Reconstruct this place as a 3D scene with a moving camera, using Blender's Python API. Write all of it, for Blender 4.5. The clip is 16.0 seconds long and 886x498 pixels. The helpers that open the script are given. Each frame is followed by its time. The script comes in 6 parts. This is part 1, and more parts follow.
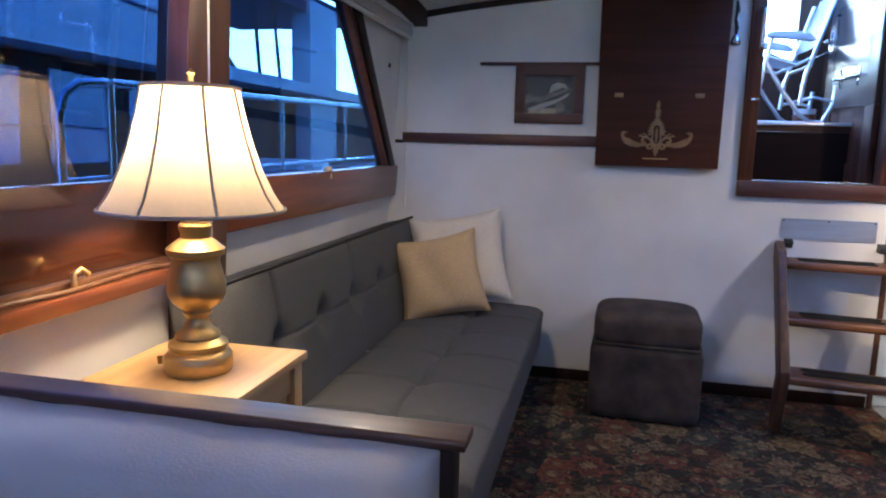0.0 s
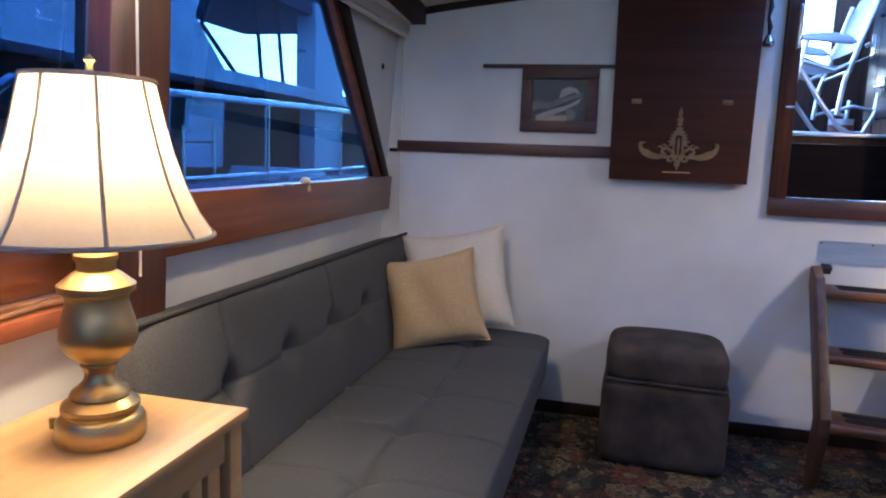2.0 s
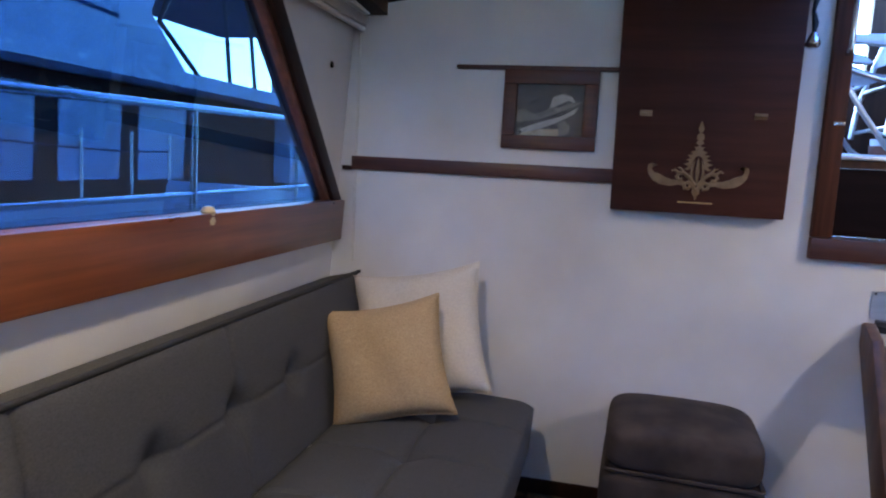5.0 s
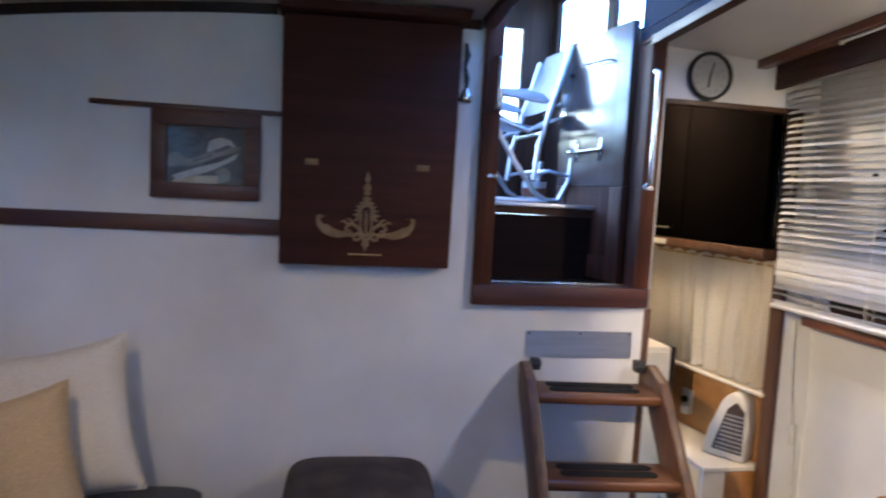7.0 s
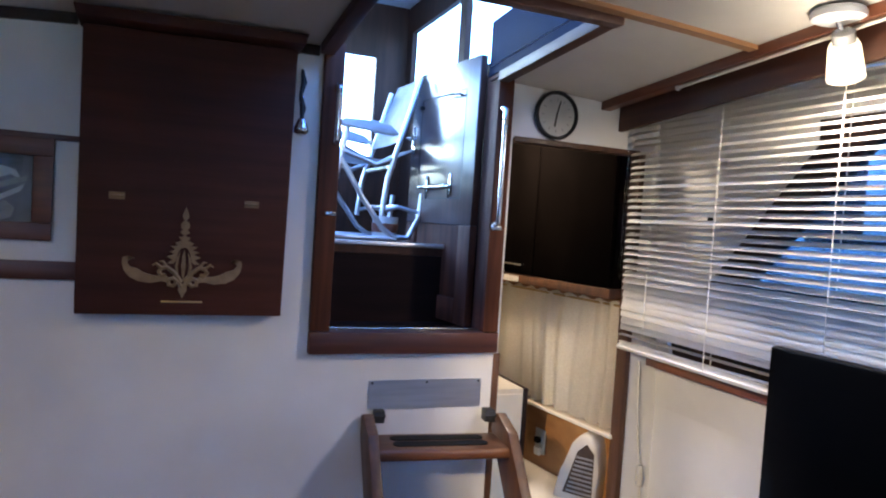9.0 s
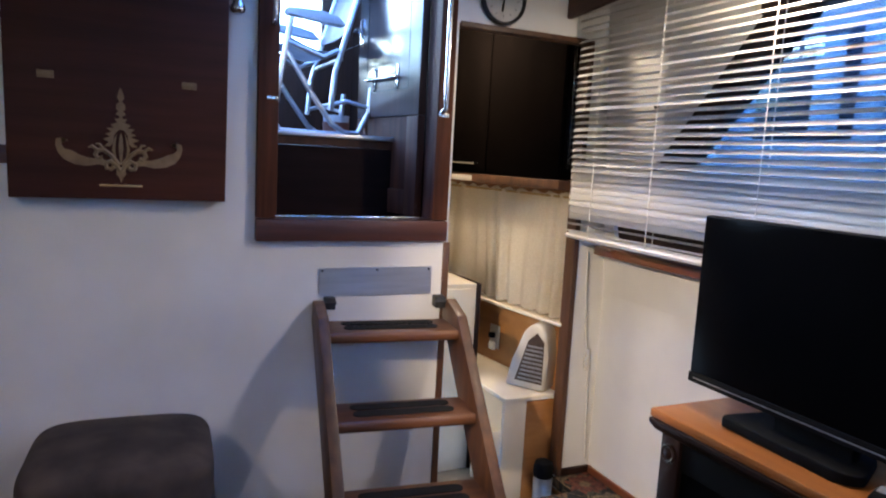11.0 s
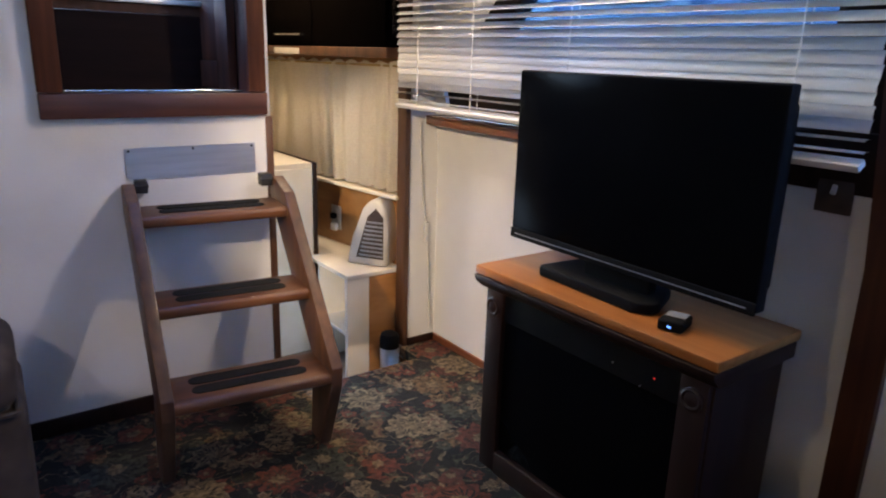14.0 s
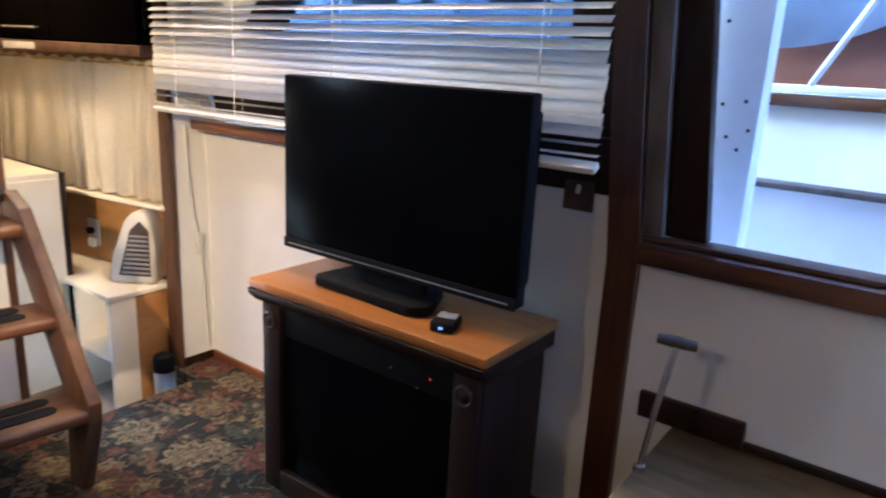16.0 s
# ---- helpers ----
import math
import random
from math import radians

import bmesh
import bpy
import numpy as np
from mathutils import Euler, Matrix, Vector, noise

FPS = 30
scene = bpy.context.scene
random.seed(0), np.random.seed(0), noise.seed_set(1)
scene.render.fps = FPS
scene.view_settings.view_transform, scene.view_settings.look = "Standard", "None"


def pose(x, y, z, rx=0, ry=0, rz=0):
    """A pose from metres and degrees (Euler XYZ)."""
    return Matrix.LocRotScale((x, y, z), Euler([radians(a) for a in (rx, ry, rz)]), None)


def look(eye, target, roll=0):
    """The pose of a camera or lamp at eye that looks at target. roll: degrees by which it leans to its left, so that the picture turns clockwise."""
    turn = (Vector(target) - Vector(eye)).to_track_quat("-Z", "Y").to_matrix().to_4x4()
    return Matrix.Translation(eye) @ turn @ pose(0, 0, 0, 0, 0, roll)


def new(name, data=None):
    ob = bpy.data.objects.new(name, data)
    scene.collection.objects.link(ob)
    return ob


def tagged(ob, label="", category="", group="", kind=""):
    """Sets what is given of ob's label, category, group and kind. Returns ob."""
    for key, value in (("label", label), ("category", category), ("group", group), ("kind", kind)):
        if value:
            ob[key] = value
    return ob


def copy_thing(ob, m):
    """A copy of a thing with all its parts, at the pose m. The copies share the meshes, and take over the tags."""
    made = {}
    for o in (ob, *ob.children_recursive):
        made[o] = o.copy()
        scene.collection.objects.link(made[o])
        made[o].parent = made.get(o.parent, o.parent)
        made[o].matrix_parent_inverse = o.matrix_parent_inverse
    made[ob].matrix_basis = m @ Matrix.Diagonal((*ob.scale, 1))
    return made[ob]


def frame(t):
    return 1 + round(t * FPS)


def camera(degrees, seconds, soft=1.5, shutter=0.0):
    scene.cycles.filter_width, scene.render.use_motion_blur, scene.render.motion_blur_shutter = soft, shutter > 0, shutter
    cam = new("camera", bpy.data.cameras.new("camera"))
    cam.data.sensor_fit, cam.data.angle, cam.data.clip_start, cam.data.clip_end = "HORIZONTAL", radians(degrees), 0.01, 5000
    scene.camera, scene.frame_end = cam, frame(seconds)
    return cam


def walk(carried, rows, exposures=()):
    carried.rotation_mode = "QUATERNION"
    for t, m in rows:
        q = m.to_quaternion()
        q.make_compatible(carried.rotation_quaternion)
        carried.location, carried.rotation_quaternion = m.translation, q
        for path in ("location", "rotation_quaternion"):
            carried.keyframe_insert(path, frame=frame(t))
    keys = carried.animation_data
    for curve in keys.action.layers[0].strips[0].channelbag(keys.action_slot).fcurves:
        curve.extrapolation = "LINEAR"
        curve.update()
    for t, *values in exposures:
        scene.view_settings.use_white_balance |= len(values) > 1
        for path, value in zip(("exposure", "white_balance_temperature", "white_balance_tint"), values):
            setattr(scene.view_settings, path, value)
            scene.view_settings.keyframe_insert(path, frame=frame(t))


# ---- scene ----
cam = camera(65.8, 16.0, 2.0, 0.4)
EXPOSURES = [(0.0, -0.12, 6900, 10), (3.0, -0.03, 6700, 10), (5.5, -0.05, 7000, 10), (6.5, -0.2, 7100, 10), (7.5, -0.33, 6900, 10), (9.0, -0.38, 6750, 10), (11.5, -0.34, 7100, 10), (12.5, -0.29, 7300, 10), (14.5, -0.21, 7700, 10), (16.0, 0.18, 7900, 10)]
PATH = [
    (0, (0.438, -0.282, 1.163), (0.014, 1.649, 0.862), 1.5),
    (0.5, (0.469, -0.227, 1.168), (-0.03, 1.686, 0.865), 2.1),
    (1, (0.464, -0.146, 1.179), (-0.054, 1.76, 0.863), 2.1),
    (1.5, (0.446, -0.066, 1.197), (-0.044, 1.852, 0.907), 1.8),
    (2, (0.436, 0.047, 1.168), (-0.025, 1.973, 0.891), 2.1),
    (2.5, (0.432, 0.138, 1.146), (-0.112, 2.047, 0.899), 2.6),
    (3, (0.434, 0.232, 1.184), (-0.14, 2.129, 0.918), 2.5),
    (5.5, (0.4, 0.724, 1.219), (0.082, 2.685, 0.99), 3.5),
    (6, (0.43, 0.773, 1.265), (0.322, 2.76, 1.056), 3.7),
    (6.5, (0.494, 0.822, 1.306), (0.593, 2.811, 1.114), 3.8),
    (7, (0.523, 0.852, 1.341), (0.906, 2.808, 1.174), 3.1),
    (7.5, (0.55, 0.881, 1.38), (1.153, 2.785, 1.28), 3.7),
    (8, (0.563, 0.924, 1.396), (1.173, 2.827, 1.321), 3.7),
    (8.5, (0.617, 0.969, 1.399), (1.299, 2.848, 1.328), 4.1),
    (9, (0.663, 0.999, 1.393), (1.402, 2.856, 1.321), 3.8),
    (11.5, (0.735, 0.943, 1.215), (1.568, 2.731, 0.884), 3.3),
    (12, (0.747, 0.942, 1.199), (1.565, 2.722, 0.793), 2.9),
    (12.5, (0.769, 0.939, 1.184), (1.599, 2.7, 0.723), 2.3),
    (13, (0.807, 0.928, 1.174), (1.733, 2.63, 0.675), 1.7),
    (13.5, (0.838, 0.926, 1.164), (1.899, 2.537, 0.636), 1.5),
    (14, (0.85, 0.921, 1.164), (1.991, 2.472, 0.622), 1.8),
    (14.5, (0.857, 0.921, 1.165), (2.096, 2.395, 0.625), 2.6),
    (15, (0.871, 0.918, 1.168), (2.208, 2.306, 0.633), 2.8),
    (15.5, (0.885, 0.908, 1.184), (2.315, 2.197, 0.641), 2.5),
    (16, (0.917, 0.907, 1.18), (2.475, 2.047, 0.66), 3.1),
]
walk(cam, [(t, look(eye, target, roll)) for t, eye, target, roll in PATH], EXPOSURES)
SKY, SUN_W, TABLE_W, CEIL_W, GLOW_W, FWD_W, BEAM_W, PORT_W, GALLEY_W = 2.8, 2.0, 28.0, 39.0, 3.5, 6.0, 300.0, 30.0, 36.0
WARM, WARM2 = (1.0, 0.80, 0.57), (1.0, 0.85, 0.68)
CEIL_AT = (2.138, 2.178, 1.765)

# ---- world and lamps ----
world = bpy.data.worlds.new("dusk_sky")
scene.world = world
world.use_nodes = True
wn, wl = world.node_tree.nodes, world.node_tree.links
sky = wn.new("ShaderNodeTexSky")
sky.sky_type = "NISHITA"
sky.sun_disc = False
sky.sun_elevation = radians(20)
sky.sun_rotation = radians(-20)
cool = wn.new("ShaderNodeMixRGB")
cool.blend_type = "MULTIPLY"
cool.inputs[0].default_value = 1.0
cool.inputs[2].default_value = (0.405, 0.715, 1.34, 1)
wl.new(sky.outputs[0], cool.inputs[1])
wl.new(cool.outputs[0], wn["Background"].inputs[0])
wn["Background"].inputs[1].default_value = SKY


def lamp(name, kind, place, watts, colour, size=0.05, target=None):
    data = bpy.data.lights.new(name, kind)
    data.energy, data.color = watts, colour
    if kind == "SUN":
        data.angle = size
    elif kind == "SPOT":
        data.shadow_soft_size, data.spot_size, data.spot_blend = size, radians(176), 0.45
    elif kind == "AREA":
        data.size = size
    else:
        data.shadow_soft_size = size
    ob = new(name, data)
    ob.matrix_world = look(place, target) if target else Matrix.Translation(place)
    return ob


lamp("sun_light", "SUN", (0, 0, 8), SUN_W, (0.52, 0.76, 1.0), radians(40), (2.3, -6.3, 5.3))
lamp("table_lamp_bulb", "POINT", (-0.367, 0.983, 1.195), TABLE_W, WARM, 0.045)
lamp("ceiling_lamp_bulb", "SPOT", CEIL_AT, CEIL_W, WARM2, 0.03, (CEIL_AT[0] + 0.10, CEIL_AT[1] + 0.16, CEIL_AT[2] - 0.97))

lamp("ceiling_lamp_glow", "POINT", (2.02, 2.115, 1.785), GLOW_W, WARM2, 0.04)
# added narrow fill from port, brightens the starboard wall and passage
beam = lamp("port_fill_beam", "SPOT", (-0.04, 1.33, 1.73), BEAM_W, (1.0, 0.83, 0.62), 0.03, (2.32, 3.02, 0.56))
beam.data.spot_size, beam.data.spot_blend = radians(28), 0.55
# added wide fill over the sofa side, its source never in view
port = lamp("port_fill_spot", "SPOT", (-0.08, 1.70, 1.74), PORT_W, WARM2, 0.04, (0.02, 1.74, 0.4))
port.data.spot_size, port.data.spot_blend = radians(172), 0.75
lamp("galley_lamp_bulb", "POINT", (1.93, 3.58, 1.78), GALLEY_W, WARM2, 0.05)
# added fill behind the walk, brightens the settee back
lamp("forward_fill_light", "POINT", (0.45, -1.05, 1.93), FWD_W, WARM2, 0.05)


# ---- materials ----
def nodes_of(name):
    m = bpy.data.materials.new(name)
    m.use_nodes = True
    n, l = m.node_tree.nodes, m.node_tree.links
    return m, n, l, n["Principled BSDF"]


def surface(name, a, b, rough=0.6, scale=(8, 8, 8), detail=6, bump=0.1, metal=0.0, coat=0.0, fine=None, distort=0.0, wear=None, rough_var=0.12, contrast=(0.3, 0.7)):
    """Two colours mixed by stretched noise, a second larger noise for stains, and a bump from the fine grain."""
    m, n, l, p = nodes_of(name)
    tc = n.new("ShaderNodeTexCoord")
    mp = n.new("ShaderNodeMapping")
    mp.inputs["Scale"].default_value = scale
    l.new(tc.outputs["Object"], mp.inputs[0])
    g = n.new("ShaderNodeTexNoise")
    g.inputs["Scale"].default_value = 1.0
    g.inputs["Detail"].default_value = detail
    g.inputs["Distortion"].default_value = distort
    l.new(mp.outputs[0], g.inputs["Vector"])
    r = n.new("ShaderNodeValToRGB")
    r.color_ramp.elements[0].position, r.color_ramp.elements[1].position = contrast
    r.color_ramp.elements[0].color, r.color_ramp.elements[1].color = (*a, 1), (*b, 1)
    l.new(g.outputs[0], r.inputs[0])
    big = n.new("ShaderNodeTexNoise")
    big.inputs["Scale"].default_value = 2.3
    big.inputs["Detail"].default_value = 4
    l.new(tc.outputs["Object"], big.inputs["Vector"])
    stain = n.new("ShaderNodeMixRGB")
    stain.blend_type = "MULTIPLY"
    w = wear if wear else tuple(0.82 for _ in range(3))
    sr = n.new("ShaderNodeValToRGB")
    sr.color_ramp.elements[0].position, sr.color_ramp.elements[1].position = 0.35, 0.62
    sr.color_ramp.elements[0].color, sr.color_ramp.elements[1].color = (*w, 1), (1, 1, 1, 1)
    l.new(big.outputs[0], sr.inputs[0])
    stain.inputs[0].default_value = 1.0
    l.new(r.outputs[0], stain.inputs[1])
    l.new(sr.outputs[0], stain.inputs[2])
    l.new(stain.outputs[0], p.inputs["Base Color"])
    rr = n.new("ShaderNodeMapRange")
    rr.inputs["To Min"].default_value = max(0.03, rough - rough_var)
    rr.inputs["To Max"].default_value = min(1.0, rough + rough_var)
    l.new(big.outputs[0], rr.inputs["Value"])
    l.new(rr.outputs[0], p.inputs["Roughness"])
    p.inputs["Metallic"].default_value = metal
    p.inputs["Coat Weight"].default_value = coat
    p.inputs["Coat Roughness"].default_value = 0.12
    if bump:
        src = g
        if fine:
            src = n.new("ShaderNodeTexNoise")
            src.inputs["Scale"].default_value = fine
            src.inputs["Detail"].default_value = 3
            l.new(tc.outputs["Object"], src.inputs["Vector"])
        bp = n.new("ShaderNodeBump")
        bp.inputs["Strength"].default_value = bump
        bp.inputs["Distance"].default_value = 0.01
        l.new(src.outputs[0], bp.inputs["Height"])
        l.new(bp.outputs[0], p.inputs["Normal"])
    return m


def glow(name, colour, strength):
    m, n, l, p = nodes_of(name)
    p.inputs["Base Color"].default_value = (*colour, 1)
    p.inputs["Emission Color"].default_value = (*colour, 1)
    p.inputs["Emission Strength"].default_value = strength
    return m


WHITE_WALL = surface("painted_panel", (0.66, 0.65, 0.64), (0.74, 0.73, 0.71), 0.5, (3, 3, 3), 5, 0.06, fine=160, wear=(0.88, 0.875, 0.87))
CEILING_WHITE = surface("headliner_vinyl", (0.62, 0.61, 0.58), (0.70, 0.69, 0.66), 0.6, (4, 4, 4), 5, 0.08, fine=220, wear=(0.9, 0.9, 0.9))
PANEL_WOOD = surface("dark_mahogany_veneer", (0.040, 0.0112, 0.0074), (0.074, 0.0210, 0.0132), 0.68, (2.0, 40, 30), 6, 0.04, coat=0.0, wear=(0.72, 0.68, 0.66))
MAHOGANY = surface("mahogany", (0.050, 0.0145, 0.0085), (0.105, 0.030, 0.016), 0.5, (2.5, 40, 40), 6, 0.05, coat=0.08, wear=(0.7, 0.68, 0.66))
MAHOGANY_V = surface("mahogany_upright", (0.055, 0.017, 0.0095), (0.125, 0.041, 0.021), 0.4, (40, 40, 2.5), 6, 0.05, coat=0.25, wear=(0.6, 0.58, 0.56))
JAMB_WOOD = surface("dull_mahogany_jamb", (0.055, 0.017, 0.0095), (0.125, 0.041, 0.021), 0.65, (40, 40, 2.5), 6, 0.05, wear=(0.6, 0.58, 0.56))
CAP_WOOD = surface("worn_varnished_cap", (0.070, 0.022, 0.012), (0.19, 0.072, 0.038), 0.42, (2.5, 40, 40), 6, 0.06, coat=0.12, wear=(0.55, 0.5, 0.46))
RED_VARNISH = surface("red_varnished_board", (0.042, 0.011, 0.006), (0.082, 0.023, 0.010), 0.2, (30, 2.0, 30), 6, 0.02, coat=0.8, wear=(0.72, 0.66, 0.62))
DOOR_GLOSS = surface("gloss_varnished_door", (0.045, 0.015, 0.009), (0.09, 0.031, 0.017), 0.36, (40, 40, 2.5), 6, 0.03, coat=0.9, wear=(0.75, 0.72, 0.7))
DOOR_GLOSS.node_tree.nodes["Principled BSDF"].inputs["Coat Roughness"].default_value = 0.24
DOOR_GLOSS.node_tree.nodes["Principled BSDF"].inputs["Coat IOR"].default_value = 1.8
MAHOGANY_Y = surface("mahogany_lengthwise", (0.12, 0.033, 0.015), (0.24, 0.072, 0.030), 0.32, (40, 2.0, 40), 6, 0.05, coat=0.4, wear=(0.7, 0.66, 0.62))
DARK_MAHOGANY = surface("dark_mahogany_lengthwise", (0.045, 0.013, 0.008), (0.085, 0.025, 0.013), 0.6, (40, 2.0, 40), 6, 0.05, coat=0.0, wear=(0.7, 0.66, 0.62))
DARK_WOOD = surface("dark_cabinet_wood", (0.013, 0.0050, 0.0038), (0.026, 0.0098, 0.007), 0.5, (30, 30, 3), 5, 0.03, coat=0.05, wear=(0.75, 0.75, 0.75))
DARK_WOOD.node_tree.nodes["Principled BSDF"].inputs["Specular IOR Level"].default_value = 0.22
TEAK = surface("worn_teak", (0.056, 0.022, 0.0105), (0.135, 0.058, 0.027), 0.5, (30, 30, 4), 6, 0.06, coat=0.06, wear=(0.6, 0.56, 0.5))
TEAK_X = surface("worn_teak_tread", (0.080, 0.029, 0.012), (0.175, 0.068, 0.026), 0.45, (4, 34, 34), 6, 0.06, coat=0.1, wear=(0.65, 0.6, 0.55))
MAPLE = surface("honey_maple", (0.50, 0.30, 0.135), (0.63, 0.41, 0.20), 0.52, (28, 3, 28), 6, 0.03, coat=0.05, wear=(0.85, 0.8, 0.72))
OAK_TOP = surface("orange_oak_veneer", (0.29, 0.095, 0.024), (0.41, 0.145, 0.042), 0.35, (34, 2.5, 34), 6, 0.03, coat=0.25, wear=(0.85, 0.82, 0.78))
OAK_TOP.node_tree.nodes["Principled BSDF"].inputs["Specular IOR Level"].default_value = 0.2
PINE = surface("knotty_pine_panel", (0.36, 0.16, 0.055), (0.50, 0.25, 0.095), 0.45, (3, 3, 14), 6, 0.03, distort=1.2, coat=0.1, wear=(0.72, 0.6, 0.48))
TRIM_OAK = surface("oak_batten", (0.35, 0.17, 0.075), (0.48, 0.25, 0.12), 0.42, (3, 30, 30), 5, 0.03, coat=0.2)
GREY_CLOTH = surface("charcoal_linen_upholstery", (0.042, 0.044, 0.049), (0.074, 0.076, 0.082), 0.92, (260, 260, 260), 2, 0.25, fine=420, wear=(0.9, 0.9, 0.9), rough_var=0.05)
PIPING = surface("black_piping", (0.012, 0.012, 0.013), (0.02, 0.02, 0.022), 0.8, (90, 90, 90), 2, 0.1)
SUEDE = surface("brown_microsuede", (0.026, 0.019, 0.016), (0.074, 0.054, 0.045), 0.95, (9, 9, 9), 5, 0.2, fine=300, wear=(0.62, 0.60, 0.60), rough_var=0.04)
TAN_CLOTH = surface("tan_burlap_cushion", (0.40, 0.28, 0.155), (0.54, 0.40, 0.235), 0.95, (210, 210, 210), 2, 0.3, fine=330, wear=(0.88, 0.86, 0.82), rough_var=0.04)
CREAM_CLOTH = surface("cream_cotton_cushion", (0.58, 0.53, 0.45), (0.68, 0.63, 0.54), 0.92, (160, 160, 160), 2, 0.25, fine=300, wear=(0.9, 0.88, 0.86), rough_var=0.04)
CURTAIN_CLOTH = surface("cream_curtain_cloth", (0.80, 0.72, 0.58), (0.88, 0.81, 0.67), 0.9, (120, 120, 120), 2, 0.2, fine=260, wear=(0.9, 0.87, 0.82), rough_var=0.04)
VINYL = surface("white_marine_vinyl", (0.52, 0.48, 0.45), (0.60, 0.56, 0.53), 0.5, (5, 5, 5), 4, 0.1, fine=240, wear=(0.86, 0.83, 0.82))
BRASS = surface("antique_brass", (0.54, 0.38, 0.16), (0.70, 0.51, 0.25), 0.40, (12, 12, 12), 5, 0.03, metal=1.0, wear=(0.7, 0.66, 0.6))
BRASS_INLAY = surface("aged_brass_inlay", (0.20, 0.125, 0.060), (0.29, 0.19, 0.095), 0.55, (40, 40, 40), 4, 0.1, metal=0.1, wear=(0.75, 0.72, 0.7))
PALE_BRASS = surface("pale_worn_brass", (0.46, 0.36, 0.18), (0.58, 0.47, 0.27), 0.4, (30, 30, 30), 4, 0.05, metal=0.3)
CHROME = surface("bright_steel", (0.62, 0.63, 0.64), (0.72, 0.73, 0.74), 0.2, (20, 20, 20), 3, 0.02, metal=1.0)
STEEL_SHEET = surface("brushed_steel_sheet", (0.52, 0.53, 0.55), (0.66, 0.67, 0.69), 0.42, (4, 60, 60), 4, 0.05, metal=0.85)
BLACK_METAL = surface("black_bracket", (0.02, 0.02, 0.022), (0.045, 0.045, 0.048), 0.5, (30, 30, 30), 3, 0.05, metal=0.5)
GRIP = surface("black_grip_tape", (0.012, 0.012, 0.012), (0.028, 0.028, 0.028), 0.95, (300, 300, 300), 2, 0.5)
BLACK_PLASTIC = surface("black_plastic", (0.006, 0.006, 0.0065), (0.009, 0.009, 0.0095), 0.66, (20, 20, 20), 3, 0.02)
SCREEN = surface("dark_screen", (0.003, 0.003, 0.0035), (0.004, 0.004, 0.0045), 0.16, (6, 6, 6), 2, 0.0, rough_var=0.03)
SCREEN.node_tree.nodes["Principled BSDF"].inputs["Specular IOR Level"].default_value = 0.008
GREY_PLASTIC = surface("grey_plastic", (0.20, 0.20, 0.21), (0.27, 0.27, 0.28), 0.45, (20, 20, 20), 3, 0.02)
BEIGE_PLASTIC = surface("beige_plastic", (0.52, 0.48, 0.42), (0.60, 0.56, 0.50), 0.42, (14, 14, 14), 3, 0.02)
CREAM_PAINT = surface("cream_gloss_paint", (0.74, 0.67, 0.55), (0.82, 0.75, 0.63), 0.38, (6, 6, 6), 4, 0.04, wear=(0.86, 0.82, 0.76))
SLAT_WHITE = surface("white_enamel_slat", (0.62, 0.61, 0.59), (0.70, 0.69, 0.67), 0.4, (6, 3, 6), 3, 0.02, wear=(0.86, 0.84, 0.80))
CORD_WHITE = surface("white_cord", (0.66, 0.64, 0.60), (0.74, 0.72, 0.68), 0.8, (60, 60, 60), 2, 0.1)
PLYWOOD = surface("weathered_plywood", (0.17, 0.10, 0.042), (0.30, 0.19, 0.085), 0.85, (30, 3, 30), 6, 0.15, wear=(0.4, 0.37, 0.33))
GALLEY_FLOOR = surface("worn_grey_sole", (0.20, 0.17, 0.14), (0.30, 0.26, 0.22), 0.6, (8, 8, 8), 5, 0.08, wear=(0.7, 0.68, 0.65))
COCKPIT_WOOD = surface("cockpit_teak_panel", (0.032, 0.013, 0.008), (0.07, 0.028, 0.016), 0.6, (30, 30, 3), 6, 0.05, coat=0.0, wear=(0.75, 0.72, 0.7))
COCKPIT_WHITE = surface("cockpit_white_paint", (0.62, 0.64, 0.66), (0.72, 0.74, 0.76), 0.5, (4, 4, 4), 4, 0.05)
ALUMINIUM = surface("folding_chair_aluminium", (0.60, 0.61, 0.63), (0.70, 0.71, 0.73), 0.32, (30, 30, 30), 3, 0.03, metal=0.9)
WHITE_VINYL_STRAP = surface("white_chair_vinyl", (0.36, 0.38, 0.42), (0.46, 0.48, 0.52), 0.55, (30, 30, 30), 3, 0.06)
GELCOAT = surface("white_gelcoat", (0.60, 0.62, 0.64), (0.70, 0.72, 0.74), 0.35, (3, 3, 3), 4, 0.02, wear=(0.8, 0.8, 0.8))
DECK_PAINT = surface("bright_white_deck_paint", (0.82, 0.83, 0.84), (0.88, 0.89, 0.90), 0.45, (3, 3, 3), 4, 0.03, wear=(0.86, 0.85, 0.84))
# brown board with the recess's lack of light put into the colour
COMPANION_SHADE = surface("unlit_brown_board", (0.008, 0.0038, 0.003), (0.016, 0.007, 0.0055), 0.75, (3, 30, 30), 5, 0.03, wear=(0.75, 0.75, 0.75))
CANVAS_BLUE = surface("navy_canvas", (0.035, 0.05, 0.09), (0.06, 0.08, 0.13), 0.85, (12, 12, 12), 4, 0.2)
HULL_BROWN = surface("varnished_brown_hull", (0.10, 0.035, 0.018), (0.17, 0.062, 0.032), 0.3, (3, 3, 30), 5, 0.03, coat=0.4)
HULL_RED = surface("oxide_red_hull", (0.20, 0.065, 0.04), (0.28, 0.095, 0.06), 0.45, (3, 3, 12), 5, 0.03, wear=(0.8, 0.76, 0.74))
